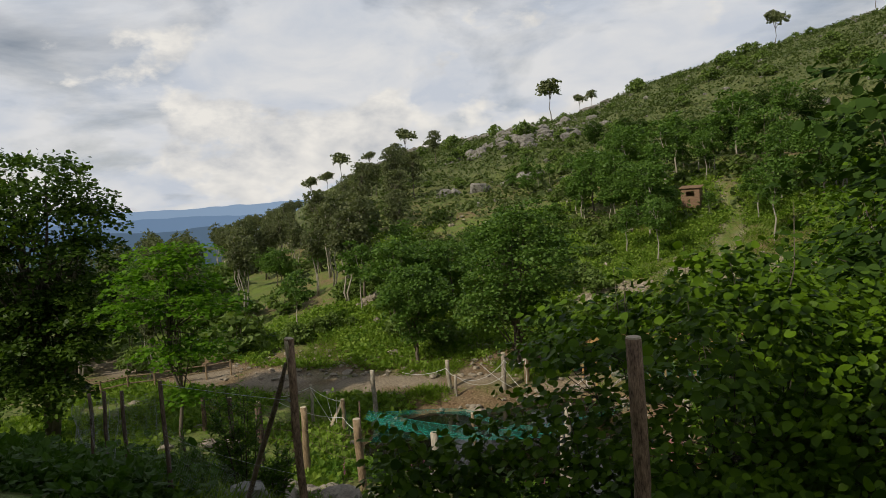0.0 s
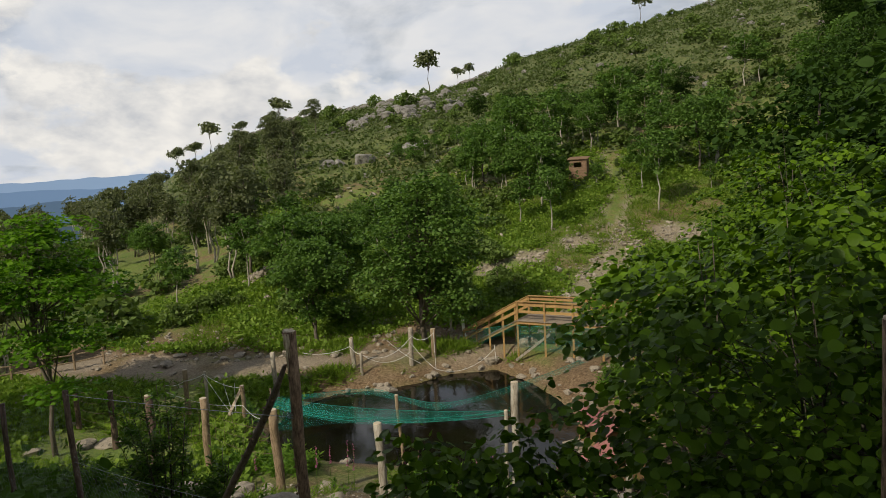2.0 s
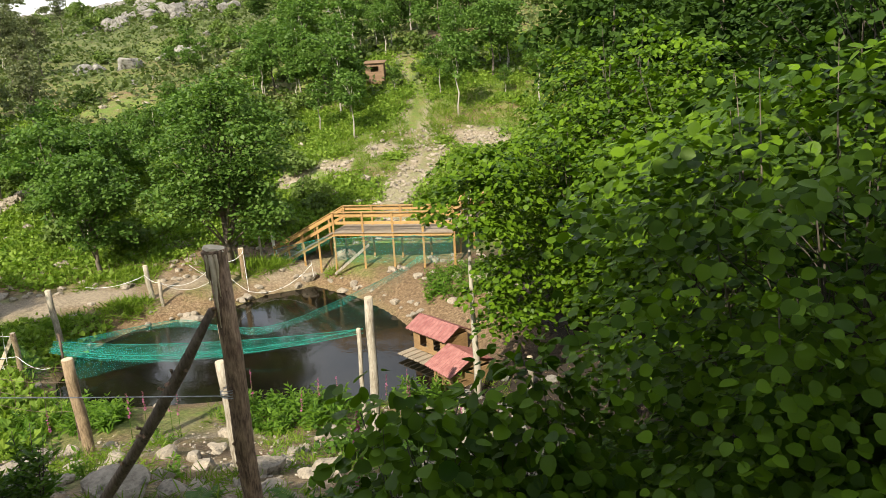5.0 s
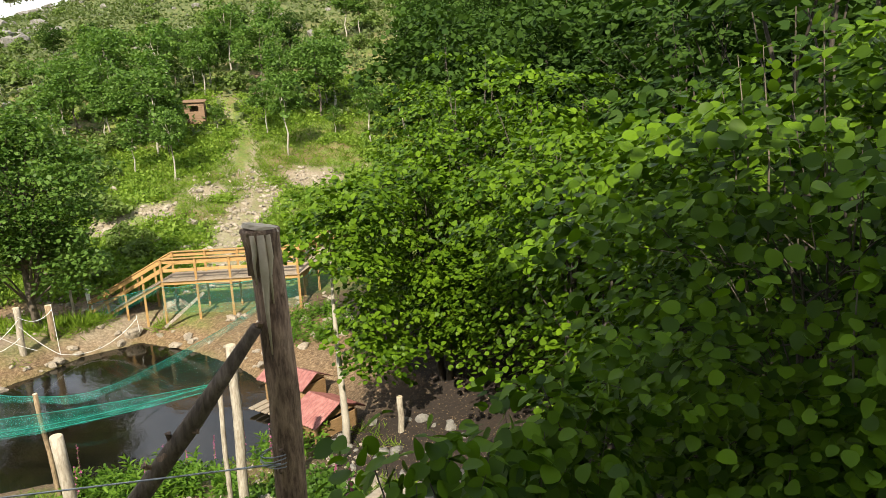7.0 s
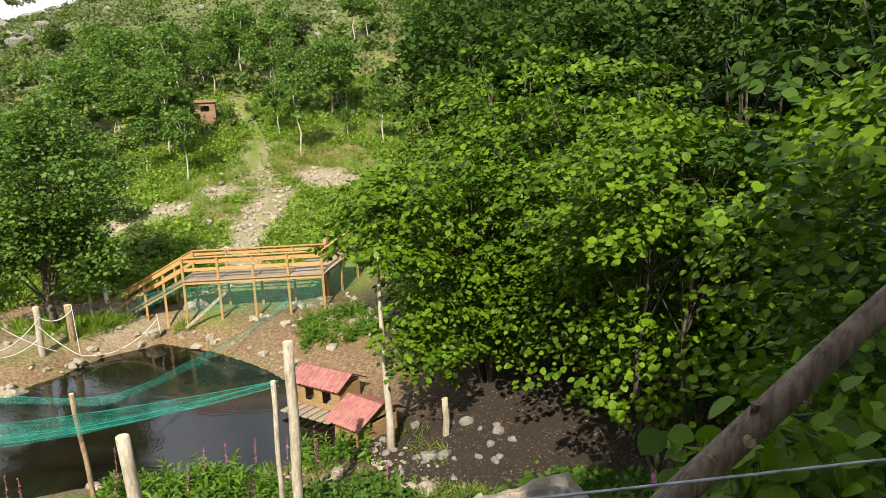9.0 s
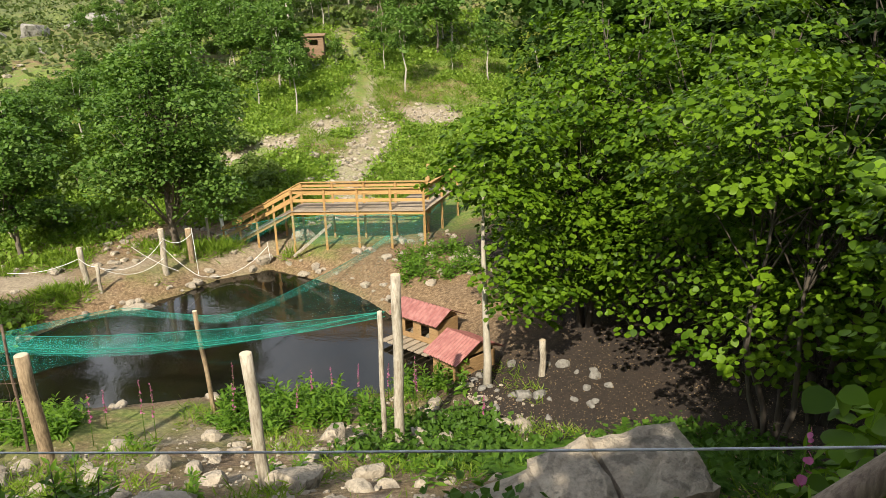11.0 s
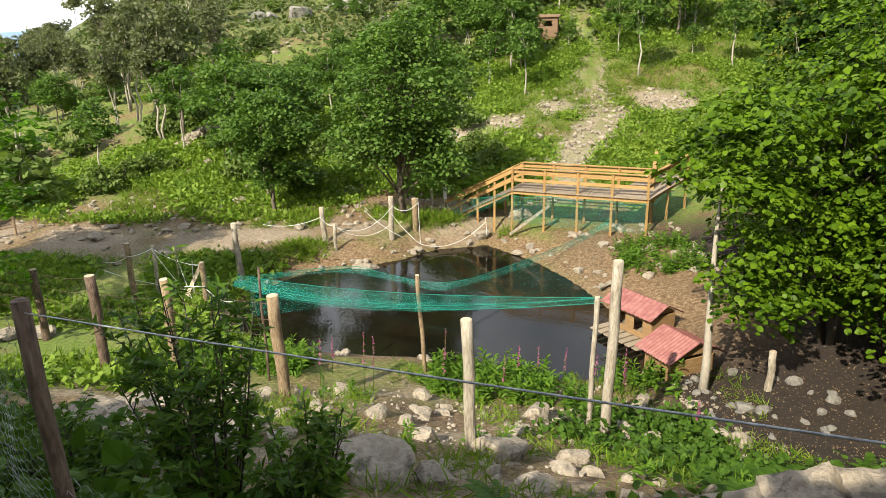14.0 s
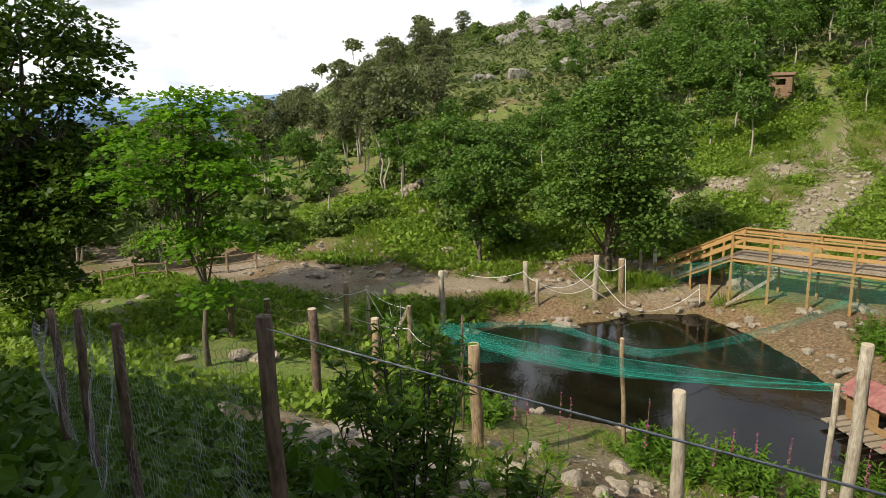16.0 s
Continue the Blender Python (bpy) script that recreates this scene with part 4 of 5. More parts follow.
# ---- duck houses ----
def duck_house(x, y, turn, wide, deep, tall, label):
    z0 = WATER + 0.12
    root = thing("duck_house", (x, y, z0), label, "duck house", "duck houses")
    root.rotation_euler = (0, 0, radians(turn))
    root.scale = (1, 1, tall)
    rise = 0.22
    for i in range(7):
        part("floor_board", box(bmesh.new(), (0.22, deep + 0.75, 0.04), Matrix.Translation(((i - 3) * (wide + 0.3) / 7, -0.3, 0.0))), M_DECK, root)
    for s in (-1, 1):
        part("float", box(bmesh.new(), (wide + 0.3, 0.16, 0.16), Matrix.Translation((0, s * deep * 0.4 - 0.2, -0.11)), 0.02), M_POST, root)
    for s in (-1, 1):
        for k in range(4):
            part("side_board", box(bmesh.new(), (0.03, deep, 0.17), Matrix.Translation((s * wide / 2, 0, 0.12 + 0.175 * k))), M_HUTWOOD, root)
    for k in range(4):
        part("back_board", box(bmesh.new(), (wide - 0.04, 0.03, 0.17), Matrix.Translation((0, deep / 2, 0.12 + 0.175 * k))), M_HUTWOOD, root)
    for k in range(4):
        if k in (1, 2):
            for c, w in ((-0.40, 0.2), (0.0, 0.2), (0.40, 0.2)):
                part("front_board", box(bmesh.new(), (w * wide, 0.03, 0.17), Matrix.Translation((c * wide, -deep / 2, 0.12 + 0.175 * k))), M_HUTWOOD, root)
        else:
            part("front_board", box(bmesh.new(), (wide - 0.04, 0.03, 0.17), Matrix.Translation((0, -deep / 2, 0.12 + 0.175 * k))), M_HUTWOOD, root)
    for s in (-1, 1):
        bm = bmesh.new()
        vs = [bm.verts.new((s * (wide / 2 - 0.002) + q, yy, zz)) for q in (-0.012, 0.012) for yy, zz in ((-deep / 2, 0.79), (deep / 2, 0.79), (0, 0.79 + rise))]
        for f in ((0, 1, 2), (5, 4, 3), (0, 3, 4, 1), (1, 4, 5, 2), (2, 5, 3, 0)):
            bm.faces.new([vs[i] for i in f])
        part("gable", bm, M_HUTWOOD, root)
    for s in (-1, 1):
        bm = bmesh.new()
        n = 25
        ln = deep / 2 + 0.22
        slope = rise / (deep / 2)
        rows = []
        for i in range(n):
            xx = -wide / 2 - 0.16 + (wide + 0.32) * i / (n - 1)
            w = 0.012 * math.cos(i * math.pi)
            rows.append([bm.verts.new((xx, s * t, 0.83 + rise - slope * t + w + dzz)) for dzz in (0.0, -0.012) for t in (0.0, ln)])
        for p, q in zip(rows, rows[1:]):
            bm.faces.new((p[0], q[0], q[1], p[1])), bm.faces.new((p[2], p[3], q[3], q[2]))
            bm.faces.new((p[1], q[1], q[3], p[3]))
        part("roof_sheet", bm, M_ROOF, root, "faded red corrugated sheet")
    return root


duck_house(7.45, 16.1, -71, 1.0, 1.35, 1.42, "small wooden duck house with a red corrugated roof")
duck_house(7.75, 19.65, -64, 1.75, 0.95, 1.1, "wooden duck house on a floating platform, red corrugated roof")


# ---- hillside cabin ----
def cabin(x, y):
    z = gz(x, y) - 0.1
    root = thing("hill_cabin", (x, y, z), "small brown board cabin with a dark window opening", "cabin")
    root.rotation_euler = (0, 0, radians(-18))
    root.scale = (0.74, 0.74, 0.8)
    for k in range(12):
        for s in (-1, 1):
            part("wall_board", box(bmesh.new(), (0.05, 2.0, 0.18), Matrix.Translation((s * 1.1, 0, 0.1 + 0.19 * k)), 0.008), M_CABIN, root)
        part("wall_board", box(bmesh.new(), (2.2, 0.05, 0.18), Matrix.Translation((0, 1.0, 0.1 + 0.19 * k)), 0.008), M_CABIN, root)
        if k in (7, 8, 9):
            for c, w in ((-0.78, 0.62), (0.78, 0.62)):
                part("wall_board", box(bmesh.new(), (w, 0.05, 0.18), Matrix.Translation((c, -1.0, 0.1 + 0.19 * k)), 0.008), M_CABIN, root)
        else:
            part("wall_board", box(bmesh.new(), (2.2, 0.05, 0.18), Matrix.Translation((0, -1.0, 0.1 + 0.19 * k)), 0.008), M_CABIN, root)
    part("roof", box(bmesh.new(), (2.6, 2.5, 0.08), pose(0, 0, 2.42, 7), 0.01), M_CABIN, root)
    part("floor", box(bmesh.new(), (2.1, 1.9, 0.06), pose(0, 0, 0.03), 0.01), M_CABIN, root)


cabin(13.9, 61.0)


# ---- rocks ----
def rock(x, y, size, seed, label, material=None, sink=0.12, turn=None, cuts=2, group="", name="rock"):
    bm = rock_data(seed, size, cuts)
    ob = part(name, bm, material or M_ROCK)
    ob.location = (x, y, gz(x, y) - sink * size[2])
    ob.rotation_euler = (0, 0, radians(turn if turn is not None else (seed * 67) % 360))
    return tagged(ob, label, "rock", group)


def rock_block(ends, deep, seed):
    """One angular block: (x, top z, foot z) at its two ends, flat-topped and broken along its sides."""
    bm = bmesh.new()
    bmesh.ops.create_cube(bm, size=2.0)
    bmesh.ops.subdivide_edges(bm, edges=bm.edges[:], cuts=9, use_grid_fill=True)
    (x0, t0, f0), (x1, t1, f1) = ends
    off = Vector((seed * 7.7, 0, 0))
    for v in bm.verts:
        u, w, h = (v.co.x + 1) / 2, v.co.y, (v.co.z + 1) / 2
        top, low = t0 + (t1 - t0) * u, f0 + (f1 - f0) * u
        z = low + (top - low) * h + (0.10 * w if h > 0.5 else 0)
        p = Vector((x0 + (x1 - x0) * u + 0.05 * (h - 0.5) + 0.10 * w, w * deep * (1.12 - 0.22 * h) - 0.10 * h, z))
        near = max(abs(v.co.x), abs(w)) ** 10
        p.z -= 0.05 * near * h
        p += Vector((noise.noise(p * 1.9 + off), noise.noise(p * 1.9 + off * 2), noise.noise(p * 2.3 - off))) * 0.07
        p += Vector((noise.noise(p * 7 + off), noise.noise(p * 7 - off), noise.noise(p * 8 + off))) * 0.034
        v.co = p
    return bm


BOULDER = (4.2, 6.0)
boulder = thing("boulder", (*BOULDER, gz(*BOULDER) - 0.26), "large pale cracked granite boulder on the bank", "rock")
for i, (ends, deep) in enumerate(((((-1.55, 0.42, -0.1), (-0.42, 0.72, -0.35)), 0.55), (((-0.39, 0.74, -0.35), (0.36, 0.82, -0.5)), 0.62), (((0.39, 0.80, -0.5), (1.62, 0.74, -0.75)), 0.58))):
    part("rock_piece", rock_block(ends, deep, i + 3), M_BOULDER, boulder)
rock(0.1, 6.9, (1.0, 0.8, 0.6), 5, "pale granite boulder on the bank", M_PALEROCK, 0.1, 40, 3, name="boulder")
rock(1.75, 9.2, (0.75, 0.6, 0.5), 8, "rounded granite boulder beside a post", M_PALEROCK, 0.15, 10, 3, name="boulder")
rock(-0.15, 3.6, (1.0, 0.8, 0.62), 9, "grey lichen-covered boulder under the fence", M_GREYROCK, 0.1, 10, 3, name="boulder")
rng = random.Random(17)
for i in range(26):
    x, y = rng.uniform(-7.5, -1.8), rng.uniform(8.0, 13.5)
    s = rng.uniform(0.6, 1.5)
    rock(x, y, (s, s * rng.uniform(0.6, 0.9), 0.28 * s), 500 + i, "flat pale rock slab showing through the bank", M_PALEROCK, 0.35, cuts=3, group="rock slabs", name="rock_slab")
rng = random.Random(11)
for i in range(130):
    x, y = rng.uniform(-6.0, 7), rng.uniform(6.8, 15.0)
    s = rng.uniform(0.14, 0.5) * (1.3 if rng.random() < 0.15 else 1)
    rock(x, y, (s, s * rng.uniform(0.6, 0.9), s * rng.uniform(0.4, 0.7)), 20 + i, "pale granite stone lying on the bank", M_PALEROCK, 0.15, cuts=2, group="stones on the bank")
for i in range(64):
    k = rng.random() * len(POND)
    a, b = Vector(POND[int(k)]), Vector(POND[(int(k) + 1) % len(POND)])
    p = a.lerp(b, k % 1)
    c = Vector((1.2, 23.0))
    p = p + (p - c).normalized() * rng.uniform(-0.05, 0.8)
    s = rng.uniform(0.18, 0.55)
    rock(p.x, p.y, (s, s * 0.75, s * 0.5), 120 + i, "pale stone on the pond's edge", M_PALEROCK, 0.2, cuts=2, group="stones round the pond")
rock(-1.0, 27.5, (1.1, 0.8, 0.3), 201, "flat pale slab at the water's edge", M_PALEROCK, 0.1, 0, 3)
rock(4.2, 30.4, (0.8, 0.6, 0.45), 202, "pale boulder at the water's edge", M_PALEROCK, 0.1, 0, 3)
rock(6.2, 31.2, (1.0, 0.7, 0.7), 203, "pale boulder under the ramp", M_PALEROCK, 0.1, 0, 3)
for i in range(46):
    x, y = rng.uniform(7.6, 12.5), rng.uniform(22.5, 29)
    s = rng.uniform(0.15, 0.6)
    rock(x, y, (s, s * 0.75, s * 0.55), 220 + i, "pale stone on the bare bank below the bridge", M_PALEROCK, 0.2, cuts=2, group="stones below the bridge")
for i in range(40):
    x, y = rng.uniform(-22, -4), rng.uniform(19, 35)
    s = rng.uniform(0.2, 1.1)
    rock(x, y, (s, s * 0.75, s * 0.35), 300 + i, "pale flat stone in the grass", M_PALEROCK, 0.2, cuts=2, group="stones in the grass")
for i in range(24):
    x, y = rng.uniform(7, 10.5), rng.uniform(12.5, 15.5)
    s = rng.uniform(0.15, 0.45)
    rock(x, y, (s, s * 0.75, s * 0.6), 360 + i, "brownish stone under the trees", M_ROCK, 0.2, cuts=2, group="stones under the trees")
# boulders on the open hill
for i, (x, y, s) in enumerate(((-16, 92, 3.4), (-14, 91, 3.0), (-10.5, 90, 4.6), (-7, 91.5, 2.4), (-4.5, 92.5, 4.0), (-2.6, 94, 3.0), (5.6, 96.7, 3.2), (9.8, 98, 2.6), (7.5, 92, 1.8), (-9, 80, 1.6), (0, 84, 1.6), (3, 86, 2.0))):
    rock(x, y, (s * 0.7, s * 0.55, s * 0.5), 420 + i, "large grey granite boulder on the hillside", M_GREYROCK, 0.3, cuts=3, group="hill boulders", name="boulder")


def rock_field(name, n, area, size, seed, label, material, bias=None):
    """Many stones as one mesh."""
    rng = np.random.default_rng(seed)
    base = []
    for s in range(5):
        bm = rock_data(900 + s + seed, (1, 0.8, 0.6), 1)
        base.append((np.array([v.co for v in bm.verts]), [tuple(v.index for v in f.verts) for f in bm.faces]))
        bm.free()
    sets = []
    while n > 0:
        x, y = rng.uniform(*area[0]), rng.uniform(*area[1])
        if bias is not None and not bias(x, y, rng.uniform()):
            continue
        n -= 1
        v, f = base[int(rng.integers(5))]
        s = size[0] + (size[1] - size[0]) * rng.uniform() ** 3
        a = rng.uniform(0, 6.28)
        rot = np.array([[math.cos(a), -math.sin(a), 0], [math.sin(a), math.cos(a), 0], [0, 0, 1]])
        sets.append((v @ rot.T * s + np.array([x, y, gz(x, y) - 0.12 * s]), f))
    return tagged(part(name, merge_leaves(sets), material), label, "stones", kind="stuff")


rock_field("bank_pebbles", 2600, ((-6, 8), (6.0, 16)), (0.025, 0.15), 1, "small pale pebbles scattered over the bank", M_PALEROCK)
rock_field("track_stones", 900, ((6, 20), (33, 50)), (0.08, 0.5), 2, "loose pale stones on the hill track", M_PALEROCK, lambda x, y, u: float(line_distance(np.array(x), np.array(y), TRACK)) < 1.0 + 2.5 * u * u)
rock_field("scree_stones", 420, ((-2, 26), (34, 62)), (0.08, 0.55), 8, "loose pale stones on bare patches of the slope", M_PALEROCK, lambda x, y, u: min(math.hypot(x - cx, y - cy) / rad for cx, cy, rad in SCREES) < 0.4 + u)
rock_field("hill_stones", 420, ((-14, 12), (34, 75)), (0.15, 0.9), 3, "pale stones half hidden on the green hillside", M_PALEROCK)
rock_field("verge_stones", 600, ((-18, 3), (31, 37)), (0.08, 0.5), 4, "pale stones along the dirt road", M_PALEROCK)
rock_field("crag_stones", 900, ((-60, 10), (120, 235)), (0.6, 4.2), 5, "grey granite outcrops along the ridge", M_ROCK, lambda x, y, u: ripple(np.array(x), np.array(y), 22.0, 21) + 0.004 * (y - 150) > 0.1 + 0.5 * u - 0.3 * (-55 < x + 0.2 * y - 20 < 0))
rock_field("upper_stones", 420, ((-10, 90), (75, 200)), (0.4, 2.2), 6, "grey boulders scattered over the upper hill", M_ROCK)


def rubble_wall(x, y, length):
    root = thing("rubble_heap", (x, y, gz(x, y)), "heap of pale field stones on the hillside", "stone heap")
    rng = random.Random(6)
    mats = [rock_data(700 + i, (0.5, 0.4, 0.35), 1) for i in range(5)]
    meshes = []
    for bm in mats:
        me = bpy.data.meshes.new("stone")
        bm.to_mesh(me), bm.free()
        me.materials.append(M_PALEROCK)
        meshes.append(me)
    for i in range(90):
        u = rng.uniform(-1, 1)
        h = (1 - abs(u)) * rng.uniform(0, 0.9)
        ob = new("stone", rng.choice(meshes))
        ob.parent = root
        px, py = u * length / 2, rng.uniform(-0.5, 0.5)
        ob.location = (px, py, gz(x + px, y + py) - gz(x, y) + h)
        ob.rotation_euler = (rng.uniform(-1, 1), rng.uniform(-1, 1), rng.uniform(0, 6))


rubble_wall(-11.4, 45.6, 4.4)


def rail_fence(a, b, n):
    """A low rustic fence of thin posts with one rail."""
    root = thing("rail_fence", (a[0], a[1], gz(*a)), "low rustic pole fence beyond the meadow", "fence")
    o = Vector(root.location)
    tops = []
    for i in range(n + 1):
        x, y = a[0] + (b[0] - a[0]) * i / n, a[1] + (b[1] - a[1]) * i / n
        g = gz(x, y)
        part("post", tube_data([Vector((x, y, g - 0.2)) - o, Vector((x, y, g + 0.95)) - o], 0.06, 7, i, 0.05), M_POST_TAN, root)
        tops.append(Vector((x, y, g + 0.85)) - o)
    for dz in (0, -0.4):
        part("rail", tube_data([p + Vector((0, 0, dz)) for p in tops], 0.04, 6), M_POST_TAN, root)


rail_fence((-24.0, 27.0), (-17.0, 32.0), 6)


# ---- trees ----
HAZEL_LABEL = "dense hazel bush with large round bright leaves"
near_hazel = tree("hazel_bush", (6.5, 1.9, gz(6.5, 1.9)), 4.0, [((0, 0, 2.4), (2.3, 2.2, 1.9), 1.0), ((-0.9, -0.9, 1.2), (1.3, 1.3, 1.2), 0.35), ((1.5, -1.6, 2.4), (2.0, 2.0, 1.9), 0.7)], 1, HAZEL_LABEL, "bush",
     M_HAZEL, M_DARKBARK, 0.03, 0.074, ROUND, 350, 58, 0.27, 0.8, fork=0.2, stems=7, thick=0.22, inner=0.5, split=True)
tree("hazel_bush", (2.95, 1.75, gz(2.95, 1.75)), 1.8, [((0, 0, 1.05), (0.48, 0.42, 0.7), 1.0)], 2, "young hazel shoots at the foot of the fence", "bush",
     M_HAZEL, M_DARKBARK, 0.012, 0.085, ROUND, 52, 16, 0.15, 0.75, fork=0.2, stems=5, split=True)
tree("hazel_bush", (3.75, 1.9, gz(3.75, 1.9)), 2.0, [((0, 0, 1.1), (0.62, 0.55, 0.8), 1.0)], 3, "young hazel shoots behind the corner post", "bush",
     M_HAZEL, M_DARKBARK, 0.012, 0.085, ROUND, 78, 20, 0.16, 0.75, fork=0.2, stems=5, split=True)


def hazel_shoot(root, low, high, n, size, seed):
    """A slender upright shoot with round leaves set to either side."""
    rng = np.random.default_rng(seed)
    o = root.location
    a, b = Vector(low) - o, Vector(high) - o
    m = a.lerp(b, 0.5) + Vector((rng.normal(0, 0.03), rng.normal(0, 0.03), 0))
    smooth(part("shoot", tube_data([a, m, b], [0.008, 0.006, 0.002], 5), M_BARK, root))
    k = np.linspace(0.1, 1.0, n)
    p = np.array(a) + (np.array(b) - np.array(a)) * k[:, None]
    ang = np.arange(n) * 2.6 + rng.uniform(0, 6.28)
    out = np.stack([np.cos(ang), np.sin(ang), 0.05 + 0 * ang], -1)
    sets = [leaves(ROUND, p + out * 0.05 * j, out, size, rng, 0.8, 0.3, droop=0.3) for j in (0.4, 1.6)]
    smooth(part("shoot_leaves", merge_leaves(sets), M_HAZEL, root))


for i, (low, high, n) in enumerate((((5.34, 1.82, 0.7), (5.31, 1.9, 1.95), 15), ((5.36, 2.07, 0.8), (5.33, 2.18, 1.7), 12), ((5.3, 1.9, 0.7), (5.22, 2.0, 1.9), 13),
                                    ((5.98, 1.86, 1.0), (5.9, 1.9, 2.1), 12), ((5.05, 1.7, 0.4), (4.95, 1.8, 1.2), 11), ((6.6, 1.2, 1.4), (6.7, 1.1, 2.5), 12), ((7.3, 0.3, 1.2), (7.2, 0.2, 2.4), 12), ((4.9, 1.0, 0.0), (4.7, 0.95, 0.9), 11))):
    hazel_shoot(near_hazel, low, high, n, 0.085, 300 + i)
tree("hazel_tree", (10.3, 8.6, gz(10.3, 8.6)), 7.4, [((0, 0, 5.7), (2.3, 2.2, 1.5), 1.0)], 9, "overhanging hazel tree at the edge of the wood", "tree", M_WOODS, M_DARKBARK, 0.07, 0.11, ROUND, 120, 56, 0.42, 0.9, fork=0.5, stems=4, group="hazel trees", thick=0.12, split=True)
# the large hazels beyond the duck houses
for i, (x, y, h, r, n) in enumerate(((11.5, 16.4, 7.6, 2.6, 150), (13.4, 13.2, 9.0, 3.4, 190), (14.2, 18.6, 9.5, 3.3, 150), (17.5, 12.0, 11.0, 4.0, 170), (12.8, 21.6, 6.8, 2.3, 90), (12.2, 9.2, 7.2, 3.0, 120), (10.4, 4.4, 9.4, 2.8, 110))):
    # the two that take M_DARKWOOD have shade put into their leaf colour
    tree("hazel_tree", (x, y, gz(x, y)), h, [((0, 0, h * 0.6), (r, r, h * 0.42), 1.0), ((-0.35 * r, -0.35 * r, h * 0.36), (r * 0.8, r * 0.8, h * 0.2), 0.3)], 10 + i,
         "spreading hazel tree with layered green leaves", "tree", M_DARKWOOD if x > 17 or y < 5 else M_WOODS, M_DARKBARK, 0.10, 0.135, ROUND, int(n * 0.95), 56, 0.48, 0.9, fork=0.25, stems=4, group="hazel trees", thick=0.12, split=True)
tree("shade_tree", (7.45, 14.7, gz(7.45, 14.7)), 6.5, [((0.6, 0.3, 5.6), (1.6, 1.6, 1.4), 1.0), ((0.9, -0.2, 3.0), (0.8, 0.8, 1.2), 0.5)], 30, "straight pale mottled trunk with light green leaves", "tree",
     M_WOODS, M_PALEBARK, 0.13, 0.13, ROUND, 46, 60, 0.42, 0.9, fork=0.85, thick=0.12, limbs=False, split=True, bend=0.008)
tree("yellow_birch", (17.8, 29.0, gz(17.8, 29.0)), 8.6, [((0, 0, 5.8), (1.5, 1.5, 2.8), 1.0)], 31, "slender tree with yellowish leaves and pale stem", "tree", M_YELLOW, M_PALEBARK, 0.09, 0.13, DIAMOND, 60, 50, 0.3, 0.6, lean=(-0.9, 0), split=True)
# oaks beyond the pond
tree("oak_tree", (0.75, 32.0, gz(0.75, 32.0)), 9.4, [((0.2, 0, 5.9), (3.2, 3.0, 2.6), 1.0), ((-1.2, -0.5, 3.8), (2.0, 1.8, 1.2), 0.3), ((0.2, 0, 8.0), (1.8, 1.8, 1.4), 0.25), ((1.4, -0.8, 2.9), (1.3, 1.3, 1.3), 0.2)], 40,
     "broad young oak with dense green crown", "tree", M_OAK, M_BARK, 0.2, 0.15, SPRAY, 120, 92, 0.5, 0.7, fork=0.25, split=True)
tree("oak_tree", (-5.5, 33.6, gz(-5.5, 33.6)), 6.4, [((0, 0, 4.3), (2.0, 1.9, 1.8), 1.0), ((0.5, 0, 2.4), (1.4, 1.3, 0.9), 0.3)], 41, "small dark green oak beside the dirt road", "tree", M_OAK, M_BARK, 0.13, 0.145, SPRAY, 70, 88, 0.36, 0.6, fork=0.3, split=True)
tree("young_oak", (-11.9, 19.3, gz(-11.9, 19.3)), 8.9, [((0, 0, 6.6), (2.6, 2.4, 1.5), 1.0), ((0.3, 0, 8.2), (1.4, 1.3, 0.7), 0.25), ((0.4, -0.3, 4.4), (1.7, 1.6, 0.9), 0.35), ((0.9, -0.5, 2.6), (0.9, 0.9, 0.7), 0.12)], 42,
     "young oak with fresh bright green layered leaves", "tree", M_YOUNG, M_BARK, 0.11, 0.16, SPRAY, 62, 64, 0.5, 0.95, fork=0.4, inner=0.1, thick=0.12, split=True)
tree("dark_oak", (-19.2, 20.3, gz(-19.2, 20.3)), 13.5, [((0, 0, 8.8), (3.6, 3.4, 4.4), 1.0), ((1.2, -0.8, 5.2), (2.8, 2.6, 1.8), 0.4), ((0.3, -1.2, 3.0), (2.2, 2.0, 1.3), 0.2)], 43, "tall dark green oak with deeply cut leaves", "tree",
     M_DARKOAK, M_BARK, 0.24, 0.17, SPRAY, 190, 92, 0.5, 0.7, fork=0.25, stems=2, split=True)
tree("dark_oak", (-22.4, 17.0, gz(-22.4, 17.0)), 12.0, [((0, 0, 7.8), (3.2, 3.0, 4.2), 1.0)], 44, "tall dark green oak with deeply cut leaves", "tree", M_DARKOAK, M_BARK, 0.22, 0.17, SPRAY, 150, 90, 0.42, 0.6, fork=0.25, split=True)
SWORD = ([(0, 0, 0), (0.15, 0.32, 0.05), (0.13, 0.62, 0.03), (0, 1, -0.10), (-0.13, 0.62, 0.03), (-0.15, 0.32, 0.05), (0, 0.4, -0.01)], [(0, 1, 6), (1, 2, 6), (2, 3, 6), (3, 4, 6), (4, 5, 6), (5, 0, 6)])


